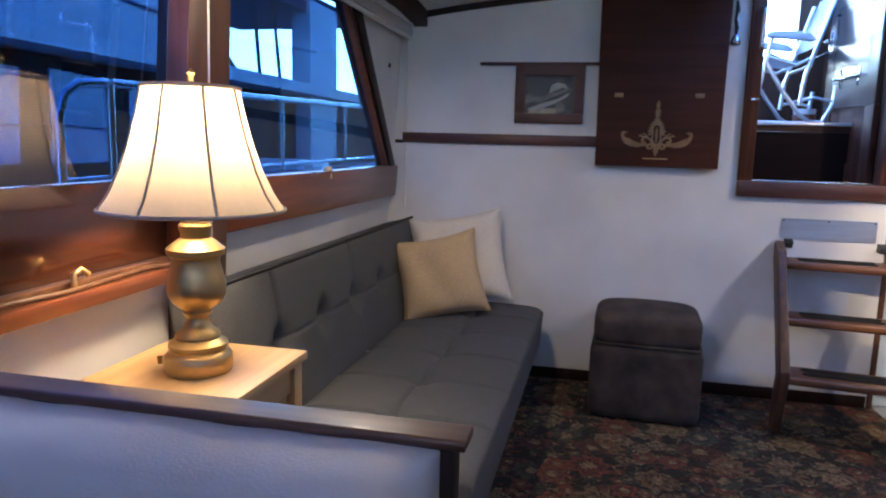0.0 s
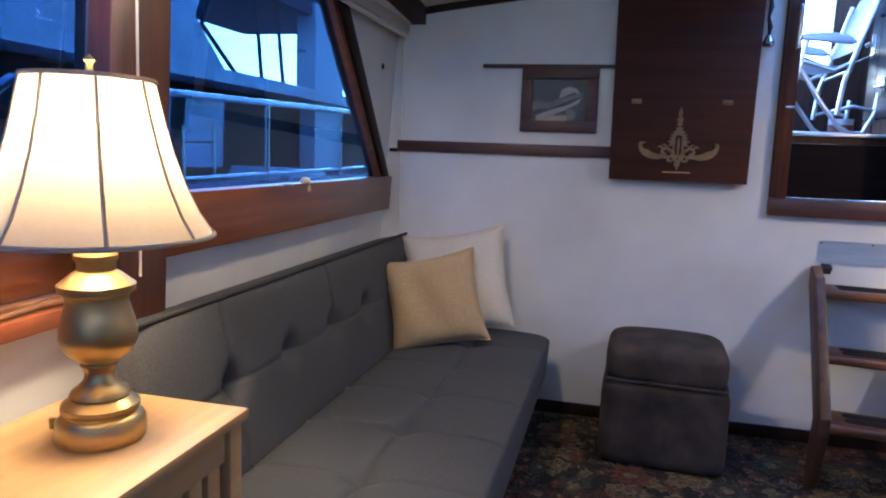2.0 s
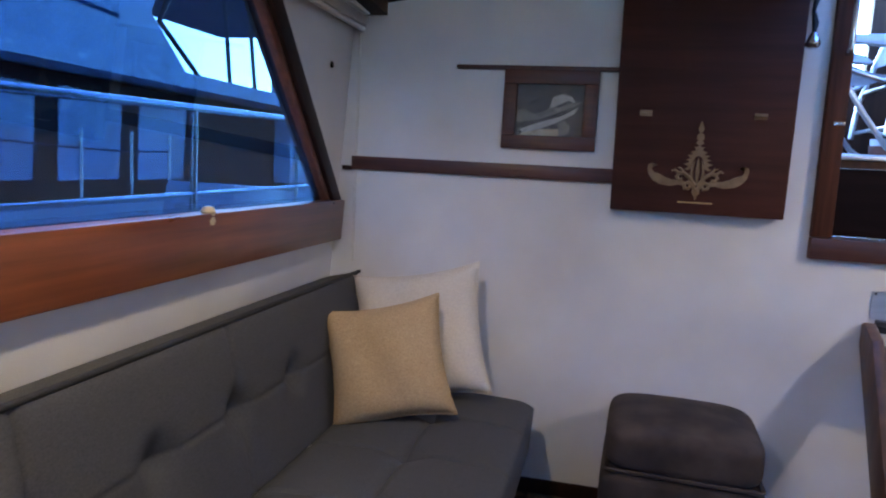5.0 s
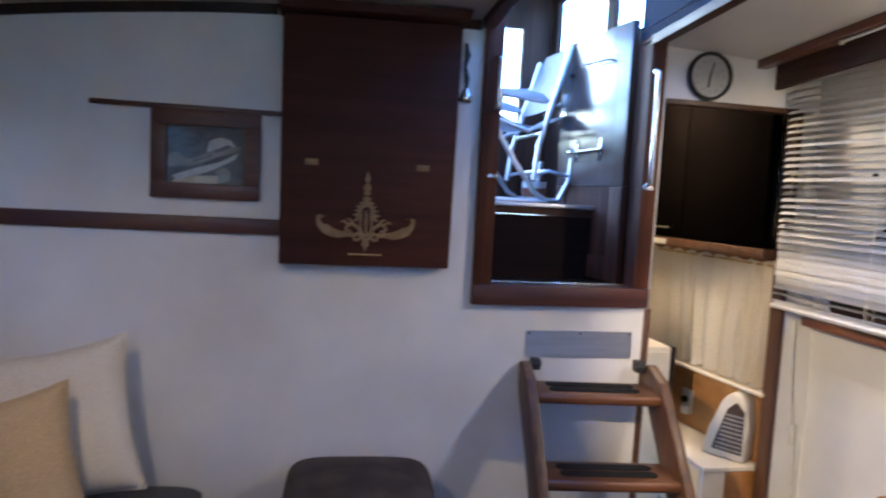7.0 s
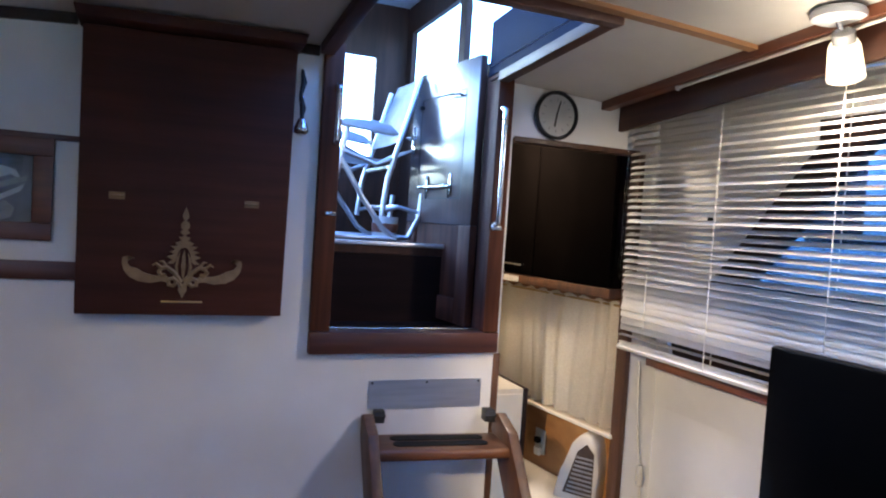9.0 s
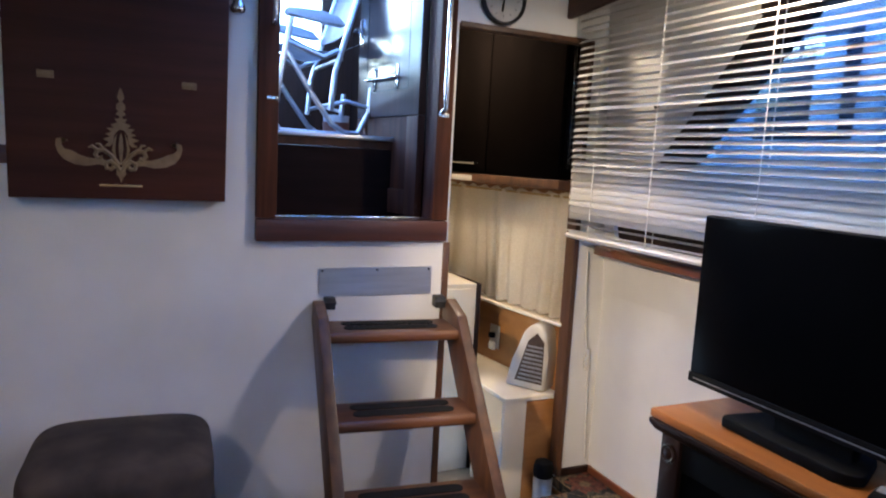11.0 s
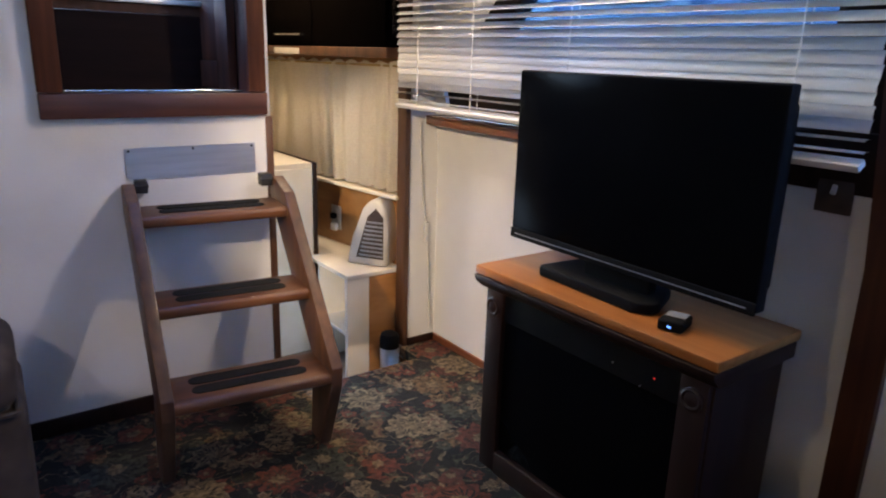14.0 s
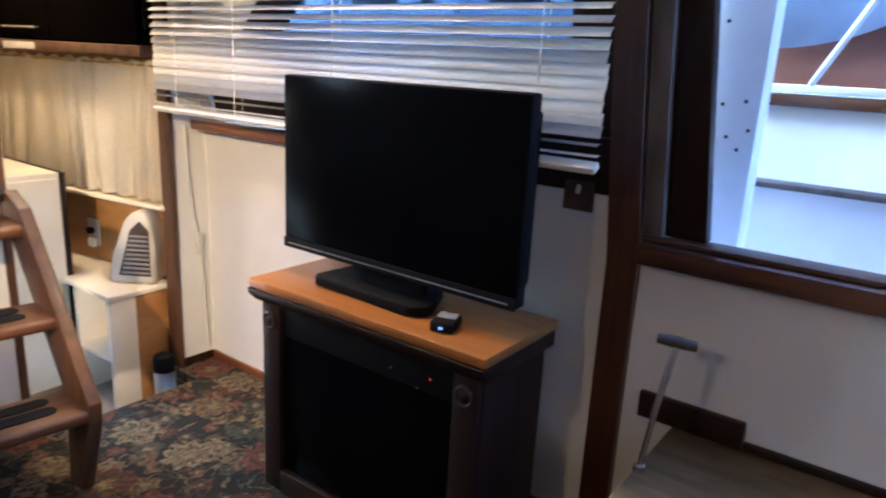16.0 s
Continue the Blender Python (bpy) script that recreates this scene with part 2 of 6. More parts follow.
WATER = surface("harbour_water", (0.02, 0.035, 0.045), (0.03, 0.05, 0.06), 0.12, (1.5, 1.5, 1.5), 5, 0.4)
CLOCK_FACE = surface("clock_face_paper", (0.36, 0.355, 0.34), (0.44, 0.43, 0.41), 0.4, (10, 10, 10), 3, 0.0)
BROWN_PLASTIC = surface("brown_switch_plate", (0.04, 0.022, 0.015), (0.065, 0.038, 0.026), 0.45, (30, 30, 30), 3, 0.02)
CLEAR_RED = glow("red_pilot_light", (1.0, 0.04, 0.03), 0.6)
CLEAR_BLUE = glow("blue_pilot_light", (0.1, 0.3, 1.0), 2.5)
BOAT_PANE = surface("boat_window_pane", (0.40, 0.46, 0.60), (0.54, 0.61, 0.74), 0.15, (3, 3, 3), 4, 0.0, wear=(0.7, 0.7, 0.7))
for dull, level in ((GRIP, 0.08), (BLACK_PLASTIC, 0.05), (DARK_WOOD, 0.22), (COCKPIT_WOOD, 0.2), (JAMB_WOOD, 0.2), (COMPANION_SHADE, 0.08), (PANEL_WOOD, 0.25)):
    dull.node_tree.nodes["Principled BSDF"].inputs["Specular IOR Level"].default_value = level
DARK_PANE = surface("dark_boat_window", (0.03, 0.035, 0.045), (0.08, 0.09, 0.10), 0.2, (3, 3, 3), 4, 0.0)
DINGHY_BLUE = surface("pale_blue_gelcoat", (0.35, 0.45, 0.55), (0.45, 0.55, 0.64), 0.35, (4, 4, 4), 4, 0.02)
BULB = glow("lamp_bulb_glass", (1.0, 0.84, 0.62), 45.0)


def make_glass(name, tint, gloss=0.03):
    m, n, l, p = nodes_of(name)
    n.remove(p)
    tr, gl, mix, fr = n.new("ShaderNodeBsdfTransparent"), n.new("ShaderNodeBsdfGlossy"), n.new("ShaderNodeMixShader"), n.new("ShaderNodeLayerWeight")
    po, ad = n.new("ShaderNodeMath"), n.new("ShaderNodeMath")
    po.operation, ad.operation = "POWER", "MULTIPLY_ADD"
    po.inputs[1].default_value = 5.0
    ad.inputs[1].default_value, ad.inputs[2].default_value = 0.7, gloss
    tr.inputs[0].default_value = (*tint, 1)
    gl.inputs["Roughness"].default_value = 0.02
    fr.inputs[0].default_value = 0.5
    l.new(fr.outputs["Facing"], po.inputs[0])
    l.new(po.outputs[0], ad.inputs[0])
    l.new(ad.outputs[0], mix.inputs[0])
    l.new(tr.outputs[0], mix.inputs[1])
    l.new(gl.outputs[0], mix.inputs[2])
    l.new(mix.outputs[0], n["Material Output"].inputs[0])
    return m


GLASS = make_glass("clear_glass", (0.95, 0.97, 0.97))
TINTED = make_glass("blue_tinted_glass", (0.165, 0.265, 0.355), 0.06)

TINTED_PALE = make_glass("pale_blue_tinted_glass", (0.27, 0.40, 0.50), 0.05)


def make_shade(name, thin_tint):
    """Thin cream cloth that lets the bulb's light through."""
    m, n, l, p = nodes_of(name)
    n.remove(p)
    tc, no, ra = n.new("ShaderNodeTexCoord"), n.new("ShaderNodeTexNoise"), n.new("ShaderNodeValToRGB")
    no.inputs["Scale"].default_value = 90
    ra.color_ramp.elements[0].color, ra.color_ramp.elements[1].color = (0.74, 0.67, 0.56, 1), (0.82, 0.75, 0.64, 1)
    l.new(tc.outputs["Object"], no.inputs["Vector"])
    l.new(no.outputs[0], ra.inputs[0])
    tl, df, mix = n.new("ShaderNodeBsdfTranslucent"), n.new("ShaderNodeBsdfDiffuse"), n.new("ShaderNodeMixShader")
    mix.inputs[0].default_value = 0.45
    thin = n.new("ShaderNodeMixRGB")
    thin.blend_type = "MULTIPLY"
    thin.inputs[0].default_value = 1.0
    thin.inputs[2].default_value = (*thin_tint, 1)
    l.new(ra.outputs[0], thin.inputs[1])
    l.new(thin.outputs[0], tl.inputs[0])
    l.new(ra.outputs[0], df.inputs[0])
    l.new(tl.outputs[0], mix.inputs[1])
    l.new(df.outputs[0], mix.inputs[2])
    l.new(mix.outputs[0], n["Material Output"].inputs[0])
    return m


SHADE = make_shade("lampshade_cloth", (0.33, 0.295, 0.245))
BRAID = make_shade("lampshade_braid", (0.17, 0.11, 0.07))


def make_frosted():
    m, n, l, p = nodes_of("frosted_glass_cup")
    p.inputs["Base Color"].default_value = (0.85, 0.80, 0.70, 1)
    p.inputs["Roughness"].default_value = 0.5
    p.inputs["Transmission Weight"].default_value = 0.7
    p.inputs["Emission Color"].default_value = (1.0, 0.88, 0.68, 1)
    p.inputs["Emission Strength"].default_value = 0.9
    return m


FROSTED = make_frosted()


def make_carpet():
    """Dark floral carpet: petalled rosettes at two sizes and curling stems on a blue-black ground."""
    m, n, l, p = nodes_of("floral_carpet")
    tc = n.new("ShaderNodeTexCoord")

    def node(kind, **sets):
        x = n.new(kind)
        for k, v in sets.items():
            x.inputs[k].default_value = v
        return x

    def maths(op, a, b=None):
        x = n.new("ShaderNodeMath")
        x.operation = op
        for i, v in enumerate((a, b)):
            if v is None:
                continue
            if isinstance(v, (int, float)):
                x.inputs[i].default_value = v
            else:
                l.new(v, x.inputs[i])
        return x.outputs[0]

    def mixc(f, a, b):
        x = n.new("ShaderNodeMixRGB")
        for i, v in ((0, f), (1, a), (2, b)):
            if isinstance(v, tuple):
                x.inputs[i].default_value = (*v, 1)
            else:
                l.new(v, x.inputs[i])
        return x.outputs[0]

    warp = node("ShaderNodeTexNoise", Scale=38.0, Detail=3.0)
    l.new(tc.outputs["Object"], warp.inputs["Vector"])
    push = n.new("ShaderNodeVectorMath")
    push.operation = "MULTIPLY_ADD"
    push.inputs[1].default_value = (0.034, 0.034, 0.0)
    l.new(warp.outputs["Color"], push.inputs[0])
    l.new(tc.outputs["Object"], push.inputs[2])
    wob = push
    ground = node("ShaderNodeTexNoise", Scale=14.0, Detail=4.0)
    l.new(tc.outputs["Object"], ground.inputs["Vector"])
    gr = n.new("ShaderNodeValToRGB")
    gr.color_ramp.elements[0].position, gr.color_ramp.elements[1].position = 0.4, 0.62
    gr.color_ramp.elements[0].color, gr.color_ramp.elements[1].color = (0.007, 0.007, 0.008, 1), (0.017, 0.013, 0.010, 1)
    l.new(ground.outputs[0], gr.inputs[0])
    colour = gr.outputs[0]

    # stems and scrolls: thin contour bands of a warped noise
    for scale, level, width, tint in ((5.0, 0.5, 0.013, (0.30, 0.22, 0.125)), (6.0, 0.60, 0.012, (0.24, 0.065, 0.036)), (7.5, 0.43, 0.012, (0.12, 0.13, 0.07))):
        s = node("ShaderNodeTexNoise", Scale=scale, Detail=1.0, Distortion=1.8)
        off = n.new("ShaderNodeMapping")
        off.inputs["Location"].default_value = (scale, level * 7, 0)
        l.new(wob.outputs[0], off.inputs[0])
        l.new(off.outputs[0], s.inputs["Vector"])
        d = maths("ABSOLUTE", maths("SUBTRACT", s.outputs[0], level))
        colour = mixc(maths("LESS_THAN", d, width), colour, tint)

    # rosettes
    for scale, size, petals, shift in ((12.0, 0.030, 6, 8.1), (7.2, 0.054, 5, 3.7), (4.4, 0.095, 9, 0.0)):
        mp = n.new("ShaderNodeMapping")
        mp.inputs["Location"].default_value = (shift, shift * 0.6, 0)
        l.new(wob.outputs[0], mp.inputs[0])
        flat = n.new("ShaderNodeVectorMath")
        flat.operation = "MULTIPLY"
        flat.inputs[1].default_value = (1, 1, 0)
        l.new(mp.outputs[0], flat.inputs[0])
        v = n.new("ShaderNodeTexVoronoi")
        v.inputs["Scale"].default_value = scale
        v.inputs["Randomness"].default_value = 0.75
        l.new(flat.outputs[0], v.inputs["Vector"])
        sub = n.new("ShaderNodeVectorMath")
        sub.operation = "SUBTRACT"
        l.new(flat.outputs[0], sub.inputs[0])
        l.new(v.outputs["Position"], sub.inputs[1])
        sp = n.new("ShaderNodeSeparateXYZ")
        l.new(sub.outputs[0], sp.inputs[0])
        sc = n.new("ShaderNodeSeparateColor")
        l.new(v.outputs["Color"], sc.inputs[0])
        ang = maths("ARCTAN2", sp.outputs[0], sp.outputs[1])
        rad = maths("SQRT", maths("ADD", maths("MULTIPLY", sp.outputs[0], sp.outputs[0]), maths("MULTIPLY", sp.outputs[1], sp.outputs[1])))
        lobes = maths("MULTIPLY", maths("COSINE", maths("ADD", maths("MULTIPLY", ang, petals), maths("MULTIPLY", sc.outputs[0], 6.0))), 0.12)
        edge = maths("MULTIPLY", maths("ADD", lobes, maths("ADD", maths("MULTIPLY", sc.outputs[1], 0.35), 0.55)), size)
        inside = maths("LESS_THAN", rad, edge)
        ring = maths("LESS_THAN", rad, maths("MULTIPLY", edge, 0.72))
        heart = maths("LESS_THAN", rad, maths("MULTIPLY", edge, 0.34))
        pick = n.new("ShaderNodeValToRGB")
        pick.color_ramp.interpolation = "CONSTANT"
        e = pick.color_ramp.elements
        e[0].position, e[0].color = 0.0, (0.30, 0.075, 0.04, 1)
        e[1].position, e[1].color = 0.28, (0.40, 0.29, 0.165, 1)
        for pos, c in ((0.5, (0.18, 0.055, 0.034, 1)), (0.66, (0.29, 0.17, 0.08, 1)), (0.82, (0.10, 0.11, 0.075, 1))):
            x = e.new(pos)
            x.color = c
        l.new(sc.outputs[2], pick.inputs[0])
        pick2 = n.new("ShaderNodeValToRGB")
        pick2.color_ramp.interpolation = "CONSTANT"
        e = pick2.color_ramp.elements
        e[0].position, e[0].color = 0.0, (0.02, 0.018, 0.018, 1)
        e[1].position, e[1].color = 0.4, (0.20, 0.07, 0.045, 1)
        x = e.new(0.7)
        x.color = (0.10, 0.08, 0.05, 1)
        l.new(sc.outputs[0], pick2.inputs[0])
        keep = maths("GREATER_THAN", sc.outputs[1], 0.25)
        colour = mixc(maths("MULTIPLY", inside, keep), colour, pick.outputs[0])
        veins = maths("GREATER_THAN", maths("SINE", maths("ADD", maths("MULTIPLY", ang, petals * 2), maths("MULTIPLY", rad, 160.0))), 0.1)
        colour = mixc(maths("MULTIPLY", maths("MULTIPLY", ring, keep), veins), colour, pick2.outputs[0])
        colour = mixc(maths("MULTIPLY", heart, keep), colour, (0.40, 0.29, 0.16))
    mott = node("ShaderNodeTexNoise", Scale=55.0, Detail=4.0)
    l.new(tc.outputs["Object"], mott.inputs["Vector"])
    mr = n.new("ShaderNodeValToRGB")
    mr.color_ramp.elements[0].position, mr.color_ramp.elements[1].position = 0.38, 0.60
    mr.color_ramp.elements[0].color, mr.color_ramp.elements[1].color = (0.24, 0.24, 0.24, 1), (0.67, 0.66, 0.645, 1)
    l.new(mott.outputs[0], mr.inputs[0])
    worn = n.new("ShaderNodeMixRGB")
    worn.blend_type = "MULTIPLY"
    worn.inputs[0].default_value = 1.0
    l.new(colour, worn.inputs[1])
    l.new(mr.outputs[0], worn.inputs[2])
    colour = worn.outputs[0]
    fuzz = node("ShaderNodeTexNoise", Scale=300.0, Detail=2.0)
    l.new(tc.outputs["Object"], fuzz.inputs["Vector"])
    fade = n.new("ShaderNodeMixRGB")
    fade.blend_type = "MULTIPLY"
    fade.inputs[0].default_value = 0.6
    l.new(colour, fade.inputs[1])
    l.new(fuzz.outputs[0], fade.inputs[2])
    l.new(fade.outputs[0], p.inputs["Base Color"])
    p.inputs["Roughness"].default_value = 0.95
    bp = node("ShaderNodeBump", Strength=0.6, Distance=0.006)
    l.new(fuzz.outputs[0], bp.inputs["Height"])
    l.new(bp.outputs[0], p.inputs["Normal"])
    return m


CARPET = make_carpet()


# ---- mesh helpers ----
def box(bm, x0, x1, y0, y1, z0, z1, bevel=0.0, seg=2):
    vs = [bm.verts.new((x, y, z)) for x in (x0, x1) for y in (y0, y1) for z in (z0, z1)]
    fs = [bm.faces.new([vs[i] for i in f]) for f in ((0, 1, 3, 2), (4, 6, 7, 5), (0, 4, 5, 1), (2, 3, 7, 6), (0, 2, 6, 4), (1, 5, 7, 3))]
    if bevel:
        edges = list({e for f in fs for e in f.edges})
        bmesh.ops.bevel(bm, geom=edges, offset=bevel, segments=seg, profile=0.5, affect="EDGES")
    return vs


def prism(bm, poly, fn, bevel=0.0):
    """poly: 2D points; fn(point, side) gives the 3D place on side 0 or 1."""
    a = [bm.verts.new(fn(q, 0)) for q in poly]
    b = [bm.verts.new(fn(q, 1)) for q in poly]
    fs = [bm.faces.new(a), bm.faces.new(list(reversed(b)))]
    k = len(poly)
    for i in range(k):
        fs.append(bm.faces.new((a[i], b[i], b[(i + 1) % k], a[(i + 1) % k])))
    if bevel:
        bmesh.ops.bevel(bm, geom=list({e for f in fs for e in f.edges}), offset=bevel, segments=2, profile=0.5, affect="EDGES")


def tube(bm, pts, r, seg=10, closed=False, caps=True):
    """A round bar along a line of points; r one radius or one a point."""
    pts = [Vector(q) for q in pts]
    k = len(pts)
    rs = r if isinstance(r, (list, tuple)) else [r] * k
    rings, side = [], None
    for i, q in enumerate(pts):
        if closed:
            d = pts[(i + 1) % k] - pts[i - 1]
        else:
            d = pts[min(i + 1, k - 1)] - pts[max(i - 1, 0)]
        d.normalize()
        if side is None:
            side = d.orthogonal().normalized()
        side = (side - d * side.dot(d)).normalized()
        up = d.cross(side)
        rings.append([bm.verts.new(q + (side * math.cos(a) + up * math.sin(a)) * rs[i]) for a in (2 * math.pi * j / seg for j in range(seg))])
    for i in range(k if closed else k - 1):
        a, b = rings[i], rings[(i + 1) % k]
        for j in range(seg):
            bm.faces.new((a[j], a[(j + 1) % seg], b[(j + 1) % seg], b[j]))
    if caps and not closed:
        bm.faces.new(list(reversed(rings[0])))
        bm.faces.new(rings[-1])


def lathe(bm, profile, seg=40, at=(0, 0, 0), lobes=None):
    """profile: (radius, height) up the axis."""
    rings = []
    for r, z in profile:
        rings.append([bm.verts.new((at[0] + r * (lobes(a) if lobes else 1) * math.cos(a), at[1] + r * (lobes(a) if lobes else 1) * math.sin(a), at[2] + z)) for a in (2 * math.pi * j / seg for j in range(seg))])
    for a, b in zip(rings, rings[1:]):
        for j in range(seg):
            bm.faces.new((a[j], a[(j + 1) % seg], b[(j + 1) % seg], b[j]))
    return rings


def close_ends(bm, rings):
    bm.faces.new(list(reversed(rings[0])))
    bm.faces.new(rings[-1])


def sheet(bm, nu, nv, fn, close_u=False):
    """A surface from fn(u, v), u and v from 0 to 1."""
    g = [[bm.verts.new(fn(i / nu, j / nv)) for j in range(nv + 1)] for i in range(nu + (0 if close_u else 1))]
    for i in range(nu):
        for j in range(nv):
            a, b = g[i], g[(i + 1) % len(g)]
            bm.faces.new((a[j], b[j], b[j + 1], a[j + 1]))
    return g


def part(name, bm, material, parent=None, label="", smooth=40, m=None):
    me = bpy.data.meshes.new(name)
    bmesh.ops.recalc_face_normals(bm, faces=bm.faces[:])
    bm.to_mesh(me)
    bm.free()
    me.materials.append(material)
    if smooth:
        me.polygons.foreach_set("use_smooth", [True] * len(me.polygons))
        me.set_sharp_from_angle(angle=radians(smooth))
    ob = new(name, me)
    if parent:
        ob.parent = parent
    if m is not None:
        ob.matrix_basis = m
    if label:
        tagged(ob, label)
    return ob


def thing(name, place, label, category, group="", rz=0.0):
    ob = new(name)
    ob.empty_display_size = 0.1
    ob.matrix_basis = pose(*place, 0, 0, rz)
    return tagged(ob, label, category, group)


def part_box(name, material, parent, x0, x1, y0, y1, z0, z1, bevel=0.003, label="", m=None):
    bm = bmesh.new()
    box(bm, x0, x1, y0, y1, z0, z1, bevel)
    return part(name, bm, material, parent, label, m=m)


def part_tube(name, material, parent, pts, r, label="", seg=10, closed=False):
    bm = bmesh.new()
    tube(bm, pts, r, seg, closed)
    return part(name, bm, material, parent, label, smooth=50)


def structure(name, bm, material, label, category="", smooth=30):
    return tagged(part(name, bm, material, None, "", smooth), label, category, "", "structure")


def arc(cx, cy, r, a0, a1, k):
    return [(cx + r * math.cos(radians(a0 + (a1 - a0) * i / k)), cy + r * math.sin(radians(a0 + (a1 - a0) * i / k))) for i in range(k + 1)]


# ---- the cabin ----
BULK = 3.135        # face of the after bulkhead
FRONT = -1.7        # plain wall that closes the cabin behind the walk


def ceil_z(x, y):
    return 1.915 - (0.056 if x < 0.92 else 0.028) * (x - 0.92) ** 2 + 0.070 * (BULK - y)


def left_x(z):
    return -0.615 + 0.07 * max(0.0, z - 0.75)


def right_x(z):
    return 2.44 - 0.07 * max(0.0, z - 0.75)


def left_wall(inn=0.0, out=0.04):
    return lambda q, s: (left_x(q[1]) + (inn if s == 0 else -out), q[0], q[1])


def right_wall(inn=0.0, out=0.04):
    return lambda q, s: (right_x(q[1]) - (inn if s == 0 else -out), q[0], q[1])


bm = bmesh.new()
box(bm, -0.66, 2.48, FRONT, 3.0, -0.04, 0.0)
box(bm, -0.66, 1.76, 3.0, 3.134, -0.04, 0.0)
box(bm, 2.27, 2.48, 3.0, 3.134, -0.04, 0.0)
structure("floor", bm, CARPET, "dark floral carpet in rust, beige and blue-black", "carpet")
bm = bmesh.new()
box(bm, 1.70, 2.48, 2.96, 5.0, -0.16, -0.12)
structure("floor_galley", bm, GALLEY_FLOOR, "worn grey-brown cabin sole beyond the bulkhead", "floor")

# bulkhead
bm = bmesh.new()


def bulk(x0, x1, z0, z1=None, k=6):
    top = [(x0 + (x1 - x0) * i / k, ceil_z(x0 + (x1 - x0) * i / k, BULK) + 0.01) for i in range(k + 1)] if z1 is None else [(x0, z1), (x1, z1)]
    prism(bm, [(x0, z0), (x1, z0)] + top[::-1], lambda q, s: (q[0], BULK + 0.04 * s, q[1]))


bulk(-0.64, 1.10, -0.02, None, 12)
bulk(1.10, 1.71, -0.02, 1.0)
bulk(1.71, 1.745, -0.06)
bulk(1.745, 2.29, 1.71)
bulk(2.29, 2.48, -0.06)
structure("wall_bulkhead", bm, WHITE_WALL, "off-white painted panel bulkhead with light scuffs", "wall")

# left side
POST_L0, POST_L1 = 1.24, 1.41
fn = left_wall()
bm = bmesh.new()
prism(bm, [(FRONT, -0.02), (BULK, -0.02), (BULK, 0.75), (FRONT, 0.75)], fn)
structure("wall_port", bm, WHITE_WALL, "off-white painted lower cabin side behind the sofa", "wall")
bm = bmesh.new()
prism(bm, [(POST_L1, 0.75), (BULK, 0.75), (BULK, 0.90), (POST_L1, 0.90)], fn)
structure("wall_port_sill", bm, WHITE_WALL, "off-white painted cabin side under the window sill", "wall")
bm = bmesh.new()
prism(bm, [(FRONT, 0.75), (POST_L0, 0.75), (POST_L0, 0.82), (FRONT, 0.82)], fn)
structure("wall_port_forward", bm, WHITE_WALL, "off-white painted strip under the large window", "wall")
bm = bmesh.new()
prism(bm, [(3.135, 1.05), (3.135, 1.86), (1.41, 1.90), (1.41, 1.74), (2.36, 1.74), (3.10, 1.05)], fn)
structure("wall_port_corner", bm, WHITE_WALL, "off-white painted corner panel behind the sloping window end", "wall")
bm = bmesh.new()
prism(bm, [(FRONT, 1.76), (POST_L0, 1.76), (POST_L0, 2.0), (FRONT, 2.0)], fn)
structure("wall_port_head", bm, WHITE_WALL, "off-white painted strip over the large window", "wall")

# right side
POST_R0, POST_R1 = 1.445, 1.522
bm = bmesh.new()
fn = right_wall()
prism(bm, [(FRONT, -0.02), (BULK, -0.02), (BULK, 0.75), (FRONT, 0.75)], fn)
prism(bm, [(POST_R1, 0.75), (BULK, 0.75), (BULK, 0.90), (POST_R1, 0.90)], fn)
prism(bm, [(3.135, 0.90), (3.135, 1.86), (1.522, 1.90), (1.522, 1.74), (2.40, 1.74), (3.08, 1.03), (3.04, 0.90)], fn)
prism(bm, [(FRONT, 1.76), (POST_R0, 1.76), (POST_R0, 2.0), (FRONT, 2.0)], fn)
structure("wall_starboard", bm, WHITE_WALL, "off-white painted cabin side below the blinds", "wall")
bm = bmesh.new()
box(bm, -0.66, 2.48, FRONT - 0.04, FRONT, -0.04, 2.1)
structure("wall_forward", bm, WHITE_WALL, "plain off-white forward wall", "wall")

# ceiling with the hatch cut out
bm = bmesh.new()
xs = [-0.64 + 1.74 * i / 8 for i in range(9)] + [1.40] + [1.66 + 0.82 * i / 5 for i in range(6)]
ys = [FRONT, -0.5, 0.6, 1.6, 2.51, 2.8, BULK + 0.04]
for dz in (0.0, 0.05):
    g = [[bm.verts.new((x, y, ceil_z(x, y) + dz)) for y in ys] for x in xs]
    for i in range(len(xs) - 1):
        for j in range(len(ys) - 1):
            if 1.09 < xs[i] and xs[i + 1] < 1.67 and ys[j] > 2.50:
                continue
            bm.faces.new((g[i][j], g[i + 1][j], g[i + 1][j + 1], g[i][j + 1]))
structure("ceiling", bm, CEILING_WHITE, "cream-white crowned cabin ceiling", "ceiling")

# trim: battens, cornices, rails
bm = bmesh.new()
for y, x0, x1 in ((2.42, -0.40, 2.14), (1.25, -0.40, 2.14), (0.05, -0.40, 2.14)):
    prism(bm, [(x0 + (x1 - x0) * i / 10, 0) for i in range(11)] + [(x1 - (x1 - x0) * i / 10, 1) for i in range(11)],
          lambda q, s: (q[0], y + 0.032 * s, ceil_z(q[0], y) - 0.012 + 0.014 * q[1]))
structure("trim_ceiling_batten", bm, TRIM_OAK, "narrow light oak battens across the ceiling", "batten", 0)
bm = bmesh.new()
